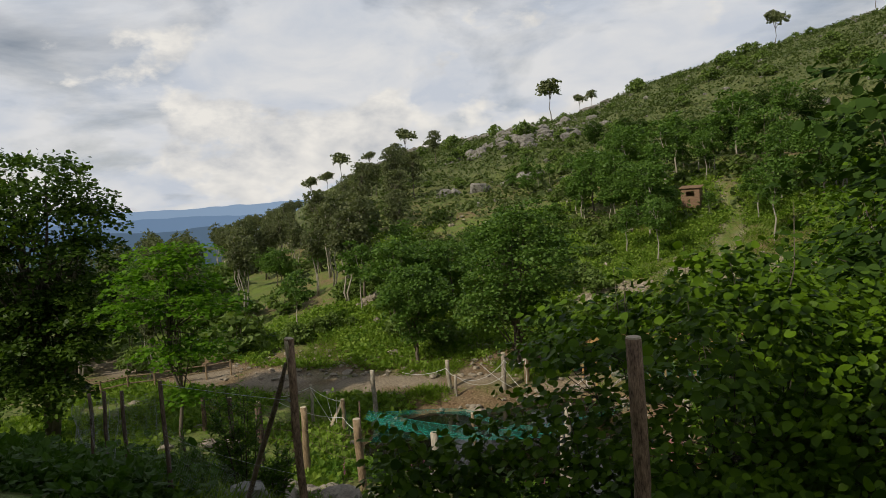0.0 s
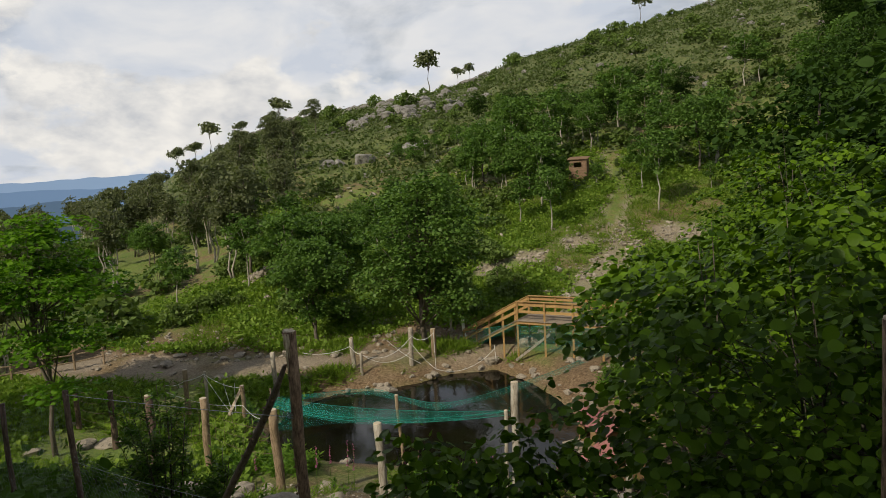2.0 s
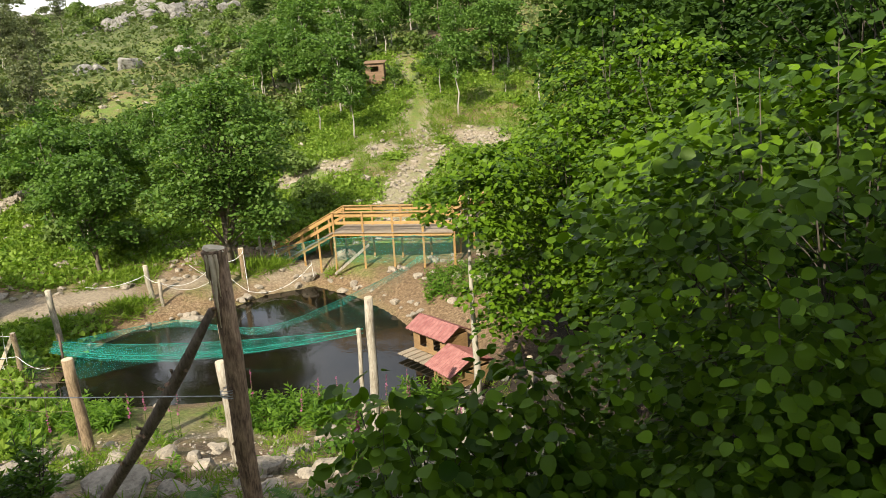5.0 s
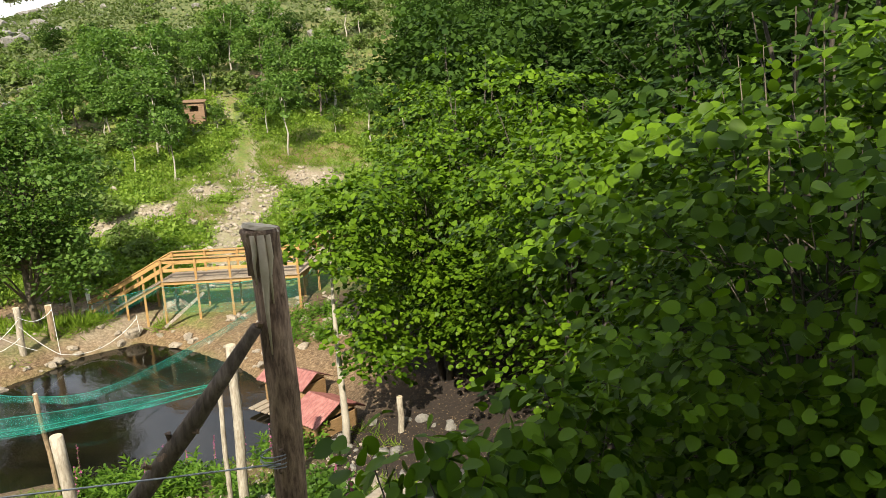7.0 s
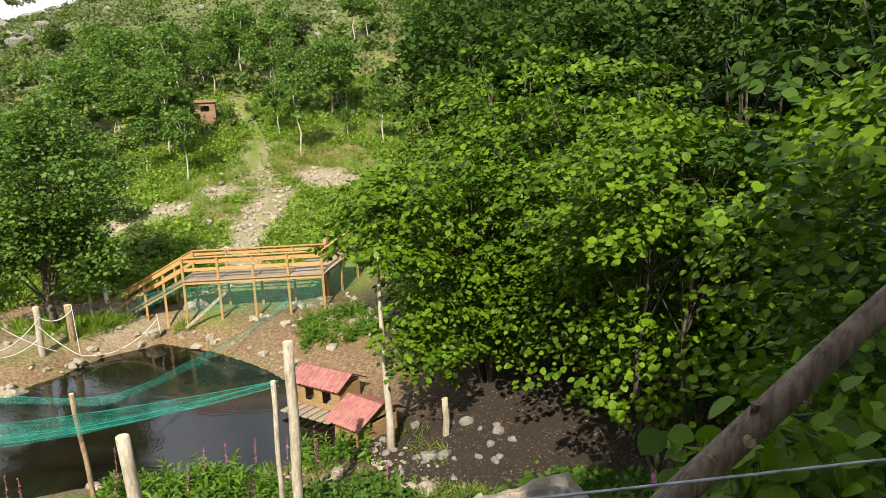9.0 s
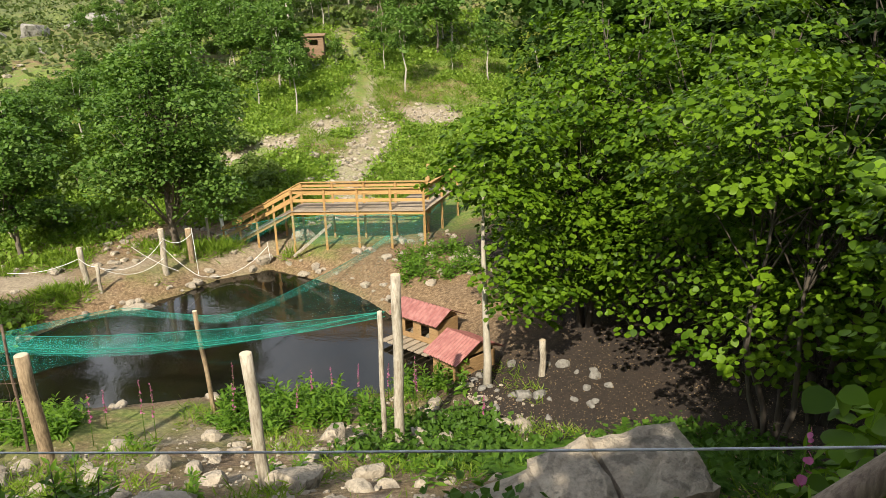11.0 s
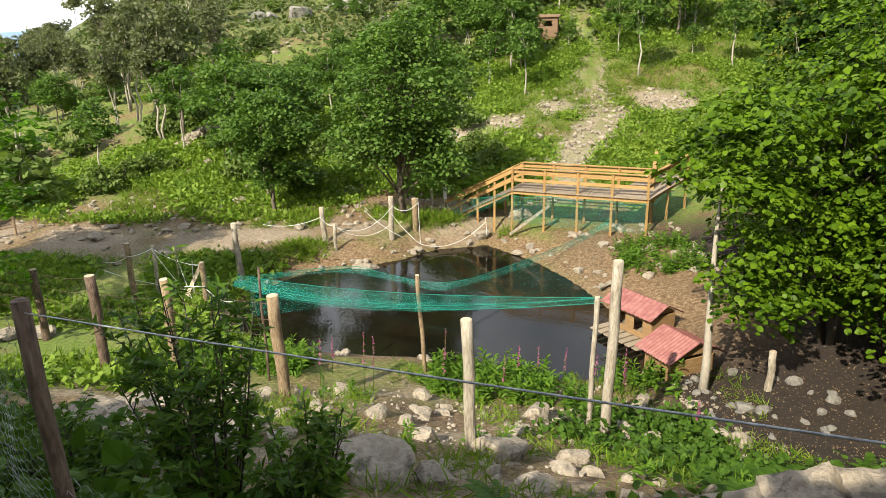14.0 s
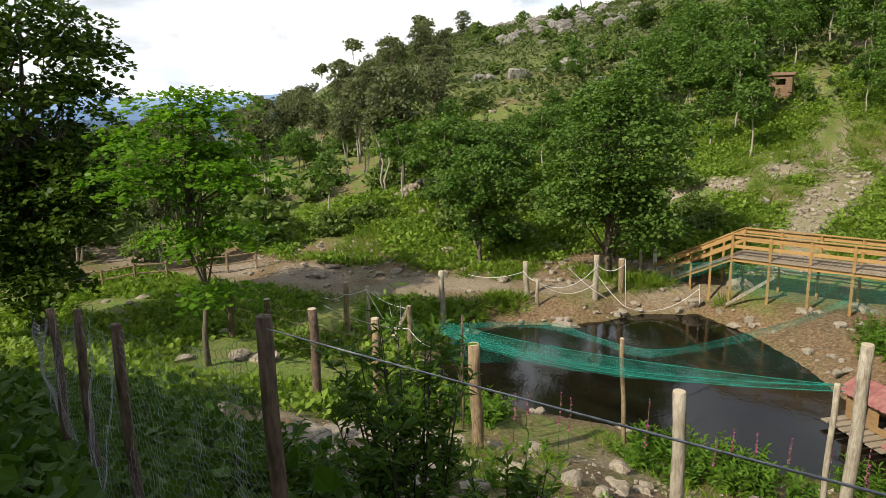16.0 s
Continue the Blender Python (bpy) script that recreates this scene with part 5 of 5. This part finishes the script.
def leafy_stalk(rng, base, tip, n, size, low=0.25):
    """Leaves set spirally up a stalk, smaller and steeper towards its tip."""
    b, t = np.array(base), np.array(tip)
    k = np.linspace(low, 1.0, n)
    ang = np.arange(n) * 2.4 + rng.uniform(0, 6.28)
    p = b + (t - b) * k[:, None]
    out = np.stack([np.cos(ang), np.sin(ang), 0.35 + 1.4 * k ** 2], -1)
    sets = []
    for lo, hi, f in ((0, n // 2, 1.1), (n // 2, n, 0.85)):
        sets.append(leaves(SWORD, p[lo:hi], out[lo:hi] * 2, size * f, rng, 0.7, 0.25))
    return sets


def shrub(x, y, tall, stems, wide, seed, label, size=0.115):
    rng = np.random.default_rng(seed)
    root = thing("laurel_shrub", (x, y, gz(x, y)), label, "bush")
    sets = []
    for i in range(stems):
        a, q = rng.uniform(0, 6.28), wide * rng.uniform(0.15, 1.0)
        tip = Vector((q * math.cos(a), q * math.sin(a), tall * rng.uniform(0.55, 1.0)))
        foot = Vector((0.25 * tip.x, 0.25 * tip.y, -0.1))
        smooth(part("stem", tube_data([foot, foot.lerp(tip, 0.5) + Vector((0.02, 0.01, 0.03)), tip], [0.011, 0.008, 0.003], 5), M_DARKBARK, root))
        sets += leafy_stalk(rng, foot, tip, 46, size, 0.2)
        for j in range(4):
            k = rng.uniform(0.35, 0.9)
            p = foot.lerp(tip, k)
            b = rng.uniform(0, 6.28)
            e = p + Vector((0.24 * math.cos(b), 0.24 * math.sin(b), 0.22)) * rng.uniform(0.6, 1.2)
            smooth(part("twig", tube_data([p, e], [0.005, 0.002], 4), M_DARKBARK, root))
            sets += leafy_stalk(rng, p, e, 18, size * 0.9, 0.3)
    smooth(part("foliage", merge_leaves(sets), M_LAUREL, root))


shrub(-1.05, 5.2, 2.25, 19, 0.55, 45, "dark green willow-leaved shrub on the bank")
shrub(-0.35, 5.0, 1.2, 9, 0.5, 47, "low dark green willow-leaved shrub")
shrub(-2.3, 5.6, 1.3, 10, 0.55, 46, "low green willow-leaved shrub on the bank")
# unseen trees added behind the walker to cast shade over the fence
for i, (x, y, h) in enumerate(((-8.8, -0.8, 3.8), (-12.2, 1.2, 3.9), (-6.2, -2.6, 4.2), (-4.2, -5.0, 4.2), (1.0, -9.5, 6.8), (4.8, -11.6, 4.0), (9.0, -10.5, 4.4), (-16, 4.0, 4.2))):
    tree("shade_oak", (x, y, gz(x, y)), h, [((0, 0, h * 0.62), (2.9, 2.9, h * 0.34), 1.0)], 50 + i, "unseen leafy oak added on the upper slope for shade", "tree", M_OAK, M_BARK, 0.2, 0.34, SPRAY, 100, 40, 0.5, 0.6, group="oaks on the upper slope")
tree("low_oak", (0.3, -4.4, gz(0.3, -4.4)), 4.7, [((0, 0, 3.35), (2.8, 2.5, 1.25), 1.0)], 59, "unseen low spreading oak added on the upper slope for shade", "tree", M_OAK, M_BARK, 0.2, 0.3, SPRAY, 92, 42, 0.5, 0.6, fork=0.6)

# trees of the hillside, a few kinds copied about
kinds = {
    "oak": tree("hill_oak", (-9.0, 41.0, gz(-9.0, 41.0)), 6.0, [((0, 0, 3.9), (2.2, 2.1, 2.0), 1.0)], 60, "round green oak on the hillside", "tree", M_OAK, M_BARK, 0.12, 0.18, SPRAY, 50, 80, 0.45, 0.6, group="hill oaks", split=True, limb_most=6),
    "slim": tree("hill_birch", (9.7, 55.0, gz(9.7, 55.0)), 7.0, [((0, 0, 4.9), (1.4, 1.3, 1.9), 1.0)], 61, "slim green tree with a pale stem", "tree", M_OAK, M_PALEBARK, 0.10, 0.2, SPRAY, 34, 52, 0.4, 0.6, group="hill birches", fork=0.5, split=True, limb_most=5),
    "pine": tree("hill_pine", (-22.0, 66.0, gz(-22.0, 66.0)), 14.0, [((0, 0, 10.4), (2.0, 2.0, 3.2), 1.0), ((0, 0, 6.4), (1.5, 1.5, 1.6), 0.2)], 62, "tall grey-green pine with a bare trunk", "tree", M_PINE, M_BARK, 0.2, 0.3, SPRAY, 50, 40, 0.6, 0.2, group="hill pines", fork=0.5),
    "gum": tree("hill_gum", (-26.0, 62.0, gz(-26.0, 62.0)), 12.0, [((0, 0, 8.8), (1.6, 1.6, 2.9), 1.0)], 63, "slender grey-green eucalyptus with pale stems", "tree", M_PINE, M_PALEBARK, 0.14, 0.27, SPRAY, 52, 38, 0.5, 0.3, group="hill gums", fork=0.3, stems=2, split=True, limb_most=5),
    "top": tree("ridge_pine", (-68.0, 262.0, gz(-68.0, 262.0)), 15.0, [((0.6, 0, 12.6), (3.0, 2.6, 1.3), 1.0), ((-1.2, 0.4, 14.2), (1.6, 1.6, 0.9), 0.5)], 64, "lone pine with a flat crown on the ridge", "tree", M_PINE, M_BARK, 0.24, 0.8, SPRAY, 26, 13, 0.95, 0.3, group="ridge pines", fork=0.7),
    "dark": tree("dark_wood_tree", (26.0, 33.0, gz(26.0, 33.0)), 8.0, [((0, 0, 5.0), (2.7, 2.6, 2.9), 1.0), ((0.6, 0, 2.4), (2.0, 2.0, 1.2), 0.3)], 66, "dark-leaved tree of the hillside wood", "tree", M_DARKWOOD, M_BARK, 0.16, 0.19, SPRAY, 74, 80, 0.55, 0.6, group="dark wood trees", split=True, limb_most=4),
    "bush": tree("hill_bush", (2.0, 40.0, gz(2.0, 40.0)), 1.7, [((0, 0, 0.8), (1.1, 1.0, 0.75), 1.0)], 65, "low leafy bush on the hillside", "bush", M_BUSH, M_BARK, 0.03, 0.22, SPRAY, 26, 22, 0.25, 0.5, group="hill bushes", fork=0.1, stems=3),
}
rng = random.Random(21)
TALL = {"pine": 14.0, "gum": 12.0, "oak": 6.0}


def plant(kind, x, y, s=1.0):
    if kind in TALL and x < -0.15 * y:
        room = np.interp(x / y, [-0.9, -0.6, -0.5, -0.4, -0.31, -0.2], [-0.02, -0.003, 0.016, 0.042, 0.085, 0.13]) * math.hypot(x, y) + 1.2 - gz(x, y)
        s = min(s, max(0.22, room / TALL[kind] * rng.uniform(0.8, 1.08)))
    m = Matrix.Translation((x, y, gz(x, y))) @ Matrix.Rotation(rng.uniform(0, 6.28), 4, "Z") @ Matrix.Diagonal((s, s, s * rng.uniform(0.92, 1.1), 1))
    return copy_thing(kinds[kind], m)


def scatter(kind, n, xs, ys, sizes, keep=None):
    while n:
        x, y = rng.uniform(*xs), rng.uniform(*ys)
        if keep and not keep(x, y):
            continue
        plant(kind, x, y, rng.uniform(*sizes))
        n -= 1


def off_track(x, y):
    return float(line_distance(np.array(x), np.array(y), TRACK)) > 3.2


# woods on the left shoulder of the hill
scatter("pine", 30, (-58, -12), (60, 125), (0.6, 1.05), lambda x, y: x < -0.16 * y - 4)
scatter("gum", 52, (-62, -14), (46, 120), (0.55, 1.05), lambda x, y: x < -0.2 * y - 4)
scatter("oak", 14, (-50, -12), (37, 80), (0.4, 0.8), lambda x, y: x < -0.22 * y - 2)
scatter("gum", 40, (-120, -45), (60, 200), (0.7, 1.1), lambda x, y: x < -0.36 * y - 8)
scatter("pine", 22, (-110, -40), (60, 190), (0.6, 0.9), lambda x, y: x < -0.36 * y - 8)
scatter("oak", 26, (-60, -24), (26, 60), (0.7, 1.2), lambda x, y: x < -0.45 * y - 8)
scatter("gum", 16, (-50, -22), (24, 46), (0.4, 0.7), lambda x, y: x < -0.3 * y - 8)
# single tall stems that stand clear of the grove
TALL.clear()
for kind, x, y, s in (("pine", -13.4, 46.85, 0.64), ("pine", -13.85, 59.3, 0.5), ("gum", -18.3, 52.8, 0.66), ("gum", -17.6, 54.5, 0.62), ("gum", -19.9, 56.0, 0.66), ("slim", -16.2, 40.3, 0.75)):
    plant(kind, x, y, s)
# lower hillside beyond the road
scatter("slim", 14, (-13, -1), (36, 50), (0.45, 0.85))
scatter("oak", 8, (-13, -3), (37, 56), (0.4, 0.8))
scatter("bush", 60, (-16, 7), (36, 62), (0.4, 1.0), off_track)
scatter("bush", 90, (-25, 70), (60, 130), (0.6, 1.6), off_track)
scatter("bush", 60, (-40, 110), (120, 210), (0.8, 2.0))
scatter("bush", 80, (-75, -14), (30, 85), (0.8, 2.2), lambda x, y: x < -0.3 * y - 4)
# about the cabin and the head of the track
for x, y, s in ((9.7, 49.5, 0.75), (7.6, 52.0, 0.6), (10.8, 62.0, 1.0), (12.0, 66.0, 1.1), (16.0, 66.5, 0.8), (18.4, 56.0, 0.7), (21.0, 59.0, 0.9), (7.0, 60.0, 1.0), (4.0, 63.0, 0.9), (8.5, 70.0, 1.2), (19.5, 70.0, 1.2), (14.0, 72.0, 1.1)):
    plant("slim", x, y, s)
for x, y, s in ((8.8, 57.5, 0.95), (10.4, 54.5, 0.6), (5.0, 66.0, 1.1), (9.0, 74.0, 1.2), (21.0, 64.0, 1.1), (24.0, 58.0, 1.1)):
    plant("oak", x, y, s)
scatter("dark", 46, (20, 75), (52, 115), (0.8, 1.4), lambda x, y: x > 0.55 * y + 2)
scatter("dark", 44, (17, 48), (24, 60), (0.8, 1.5), lambda x, y: x > 0.55 * y + 2)
scatter("slim", 30, (17, 60), (40, 90), (0.8, 1.3), lambda x, y: x > 0.28 * y + 4)
scatter("dark", 30, (20, 46), (2, 30), (1.0, 1.7), lambda x, y: x > 20)
def clear_of_cabin(x, y):
    return off_track(x, y) and not (abs(x - 0.228 * y) < 2.4 and y < 62.5)


scatter("slim", 20, (-8, 26), (54, 92), (0.4, 0.8), clear_of_cabin)
scatter("oak", 9, (-10, 26), (58, 92), (0.35, 0.65), clear_of_cabin)
scatter("dark", 10, (2, 30), (74, 110), (0.35, 0.6), off_track)
for x, y, s in ((11.6, 56.8, 0.55), (14.9, 57.9, 0.34)):
    plant("slim", x, y, s)
# skyline
for x, y, s in ((-78, 245, 0.62), (-88, 240, 0.9), (-93, 238, 0.7), (-99, 236, 0.75), (-58, 262, 0.55), (-8, 235, 1.1), (2, 232, 0.55), (6, 230, 0.5), (62, 225, 0.8), (92, 232, 0.9), (-104, 232, 0.5)):
    plant("top", x, y, s)

kinds["pine"].scale, kinds["gum"].scale = (0.55,) * 3, (0.5,) * 3


# ---- low plants ----
def cover(name, n, area, shape, size, material, label, category, seed, each=9, spread=0.16, lift=0.2, height=0.15, keep=None):
    """Tufts scattered over the ground as one mesh."""
    r = np.random.default_rng(seed)
    pts = []
    while len(pts) < n:
        x, y = r.uniform(*area[0], 4 * n), r.uniform(*area[1], 4 * n)
        ok = np.ones(len(x), bool) if keep is None else keep(x, y)
        ok &= pond_distance(x, y) > 0.25
        x, y = x[ok], y[ok]
        pts.extend(np.stack([x, y, ground_height(x, y)], -1)[: n - len(pts)])
    c = np.array(pts)
    p = np.repeat(c, each, axis=0)
    d = r.normal(0, 1, p.shape)
    d[:, 2] = np.abs(d[:, 2])
    q = p + d * np.array([spread, spread, height])
    out = d / (np.linalg.norm(d, axis=1)[:, None] + 1e-9)
    v, f = leaves(shape, q, out, size, r, lift)
    return tagged(part(name, (v.tolist(), f), material), label, category, kind="stuff")


def clear_of_ways(x, y):
    bare = np.minimum.reduce([np.hypot(x - cx, y - cy) - 1.1 * rad for cx, cy, rad in SCREES]) + 0.7 * ripple(x, y, 1.3, 45)
    return (bare > 0) & (line_distance(x, y, TRACK) > np.where(y > 46, 0.75, 1.2) + 0.5 * ripple(x, y, 1.5, 30)) & (line_distance(x, y, ROAD) > 2.8 + 0.8 * ripple(x, y, 2.2, 44))


cover("hill_fern", 12000, ((-20, 34), (34.5, 72)), SPRAY, 0.165, M_FERN, "bright green bracken over the lower hillside", "fern", 1, 15, 0.3, 0.5, 0.17,
      lambda x, y: clear_of_ways(x, y) & (ripple(x, y, 6, 11) + 0.4 * ripple(x, y, 2, 14) > -0.25) & (x < 0.62 * y))
cover("hill_scrub", 12000, ((-60, 110), (58, 215)), SPRAY, 0.42, M_SCRUB, "low dull green scrub over the upper hill", "scrub", 2, 9, 0.7, 0.5, 0.3, lambda x, y: clear_of_ways(x, y) & (x > -0.42 * y))
cover("hill_grass", 7500, ((-14, 32), (33.5, 62)), BLADE, 0.45, M_GRASS, "tall light green grass on the slope", "grass", 3, 12, 0.22, 0.0, 0.05, lambda x, y: clear_of_ways(x, y))
cover("meadow_grass", 2600, ((-24, -4), (16, 34)), BLADE, 0.34, M_GRASS, "grass on the flat ground beside the pond", "grass", 4, 12, 0.22, 0.0, 0.05, lambda x, y: (line_distance(x, y, ROAD) > 2.4) & (ripple(x, y, 3.1, 31) > -0.3))
cover("meadow_herb", 2600, ((-24, -4), (15, 34)), SPRAY, 0.2, M_FERN, "green herbs on the flat ground beside the pond", "herbs", 5, 8, 0.25, 0.5, 0.12, lambda x, y: (line_distance(x, y, ROAD) > 2.6) & (ripple(x, y, 3.1, 31) > -0.25))
cover("bank_grass", 850, ((-5, 8.5), (3.5, 17.5)), BLADE, 0.22, M_GRASS, "short grass tufts on the bank", "grass", 6, 12, 0.1, 0.0, 0.03, lambda x, y: ripple(x, y, 1.6, 32) > 0.15)
cover("near_fern", 1000, ((-10, -0.9), (1.6, 13)), SPRAY, 0.13, M_SHADEDFERN, "shaded ferns and brambles below the fence", "fern", 8, 40, 0.24, 0.5, 0.2, lambda x, y: (ripple(x, y, 1.8, 34) > -0.6) & (y < 5.6 - 0.8 * (x + 0.85)) & (x < -0.9))
cover("near_grass", 800, ((-9, 1.5), (2.4, 9.5)), BLADE, 0.34, M_GRASS, "long grass along the fence", "grass", 9, 14, 0.12, 0.0, 0.03, lambda x, y: (y > 2.6) & (y < 4.6 - 0.78 * (x + 0.85)))
cover("wood_weeds", 260, ((2.5, 10), (5.5, 13.5)), SPRAY, 0.11, M_SHADEDFERN, "low green weeds in the shade of the hazels", "weeds", 10, 26, 0.2, 0.5, 0.14, lambda x, y: (ripple(x, y, 2.1, 35) > -0.1) & (x > 0.9 * (y - 8)))
cover("edge_grass", 420, ((-6, 5.5), (27, 33.5)), BLADE, 0.4, M_GRASS, "bright grass on the far shore", "grass", 12, 14, 0.2, 0.0, 0.04, lambda x, y: (ripple(x, y, 1.7, 37) > 0.1) & (pond_distance(x, y) > 0.6))


def stalk_field(name, n, area, tall, size, material, label, seed, keep, stalks=(3, 7), each=20, spread=0.16):
    """Clumps of upright leafy stalks as one mesh."""
    r = np.random.default_rng(seed)
    sets = []
    while n > 0:
        x, y = r.uniform(*area[0]), r.uniform(*area[1])
        if not keep(np.array(x), np.array(y)):
            continue
        n -= 1
        s = r.uniform(*tall)
        for _ in range(int(r.integers(*stalks))):
            dx, dy = r.normal(0, spread, 2)
            b = (x + dx, y + dy, gz(x + dx, y + dy) - 0.02)
            sets += leafy_stalk(r, b, (b[0] + 0.6 * dx + r.normal(0, 0.03), b[1] + 0.6 * dy, b[2] + s * r.uniform(0.6, 1.05)), each, size * (0.6 + 0.5 * s), 0.08)
    return tagged(smooth(part(name, merge_leaves(sets), material)), label, "weeds", kind="stuff")


stalk_field("shore_weeds", 95, ((-5.0, 7.6), (12.3, 18.8)), (0.25, 0.8), 0.22, M_WEED, "lush green leafy weeds along the near shore", 7,
            lambda x, y: (0.7 < pond_distance(x, y) < 3.3) and ripple(x, y, 1.5, 33) > 0.08)
stalk_field("bank_seedlings", 34, ((-3, 6.5), (7.5, 14.5)), (0.25, 0.5), 0.2, M_WEED, "small leafy seedlings dotted over the bare bank", 27, lambda x, y: ripple(x, y, 1.3, 41) > 0.0, (1, 4), 14, 0.07)
stalk_field("bank_weeds", 60, ((8.6, 12.5), (21, 28)), (0.3, 0.8), 0.2, M_WEED, "green weeds on the bare bank", 28, lambda x, y: math.hypot(x - 10.0, y - 24.6) < 1.9, (3, 6), 14)


def fern_field(name, n, area, size, material, label, seed, keep):
    """Ferns of arching fronds with paired leaflets, as one mesh."""
    r = np.random.default_rng(seed)
    sets = []
    while n > 0:
        x, y = r.uniform(*area[0]), r.uniform(*area[1])
        if not keep(x, y):
            continue
        n -= 1
        c = np.array([x, y, gz(x, y)])
        for f in range(int(r.integers(6, 10))):
            a, ln = r.uniform(0, 6.28), size * r.uniform(0.6, 1.2)
            d, w = np.array([math.cos(a), math.sin(a), 0]), np.array([-math.sin(a), math.cos(a), 0])
            k = np.repeat(np.linspace(0.12, 1.0, 17), 2)
            side = np.tile([1.0, -1.0], 17)
            p = c + d * (ln * 0.85 * k)[:, None] + np.array([0, 0, 1.0]) * (ln * (0.95 * k - 0.75 * k * k))[:, None]
            wide = ln * 0.24 * np.clip(1.15 - k, 0.08, 1) * np.clip(k * 4, 0.3, 1)
            q = w * side[:, None] + d * 0.35 + np.array([0, 0, -0.12])
            t = d * (ln * 0.024)
            v = np.stack([p - t, p + q * (wide * 0.5)[:, None] - t * 1.1, p + q * wide[:, None], p + q * (wide * 0.5)[:, None] + t * 1.1, p + t], 1).reshape(-1, 3)
            sets.append((v, [(5 * i, 5 * i + 1, 5 * i + 2, 5 * i + 3, 5 * i + 4) for i in range(34)]))
    return tagged(part(name, merge_leaves(sets), material), label, "fern", kind="stuff")


fern_field("wood_ferns", 46, ((4.6, 9.0), (6.6, 10.2)), 0.62, M_SHADEDFERN, "feathery green ferns at the edge of the wood", 51, lambda x, y: x > 0.9 * (y - 4.6))
fern_field("boulder_ferns", 26, ((0.6, 7.8), (4.4, 6.6)), 0.5, M_SHADEDFERN, "feathery green ferns about the boulder", 52, lambda x, y: y < 4.9 or x < 2.3 or x > 6.2)
fern_field("fence_ferns", 60, ((-5.5, -0.4), (2.3, 5.0)), 0.62, M_SHADEDFERN, "feathery shaded ferns along the wire fence", 53, lambda x, y: y < 4.3 - 0.8 * (x + 0.85))


def foxglove(x, y, h, seed):
    g = gz(x, y)
    root = thing("foxglove", (x, y, g), "pink foxglove flower spike", "flower", "foxgloves")
    r = np.random.default_rng(seed)
    smooth(part("stalk", tube_data([(0, 0, -0.05), (0.02, 0, h * 0.5), (0.05, 0.01, h)], [0.009, 0.007, 0.003], 5), M_WEED, root))
    n = 34
    t = np.linspace(0.45, 1.0, n)
    a = r.uniform(0, 6.28, n)
    p = np.stack([0.05 * t, 0 * t, h * t], -1)
    out = np.stack([np.cos(a), np.sin(a), -0.7 + 0 * a], -1)
    v, f = leaves(ROUND, p, out, 0.04 * (1.5 - 0.8 * t), r, 0.2)
    tagged(part("bloom", (v.tolist(), f), M_PINK, root), kind="stuff")


rng2 = random.Random(31)
for i in range(14):
    x = rng2.uniform(-3.5, 5.5)
    foxglove(x, 15.3 + rng2.uniform(-0.9, 0.9) + (0.9 if x < -1 else 0), rng2.uniform(0.9, 1.5), 80 + i)
foxglove(2.62, 2.15, 1.55, 120)
foxglove(6.3, 12.6, 0.8, 121)
cover("leaf_litter", 2400, ((5.5, 16), (4, 18)), DIAMOND, 0.04, M_LITTER, "dead brown leaves on the shaded floor", "leaf litter", 13, 7, 0.25, 0.8, 0.006, lambda x, y: x > 5.2 + 0.1 * y)
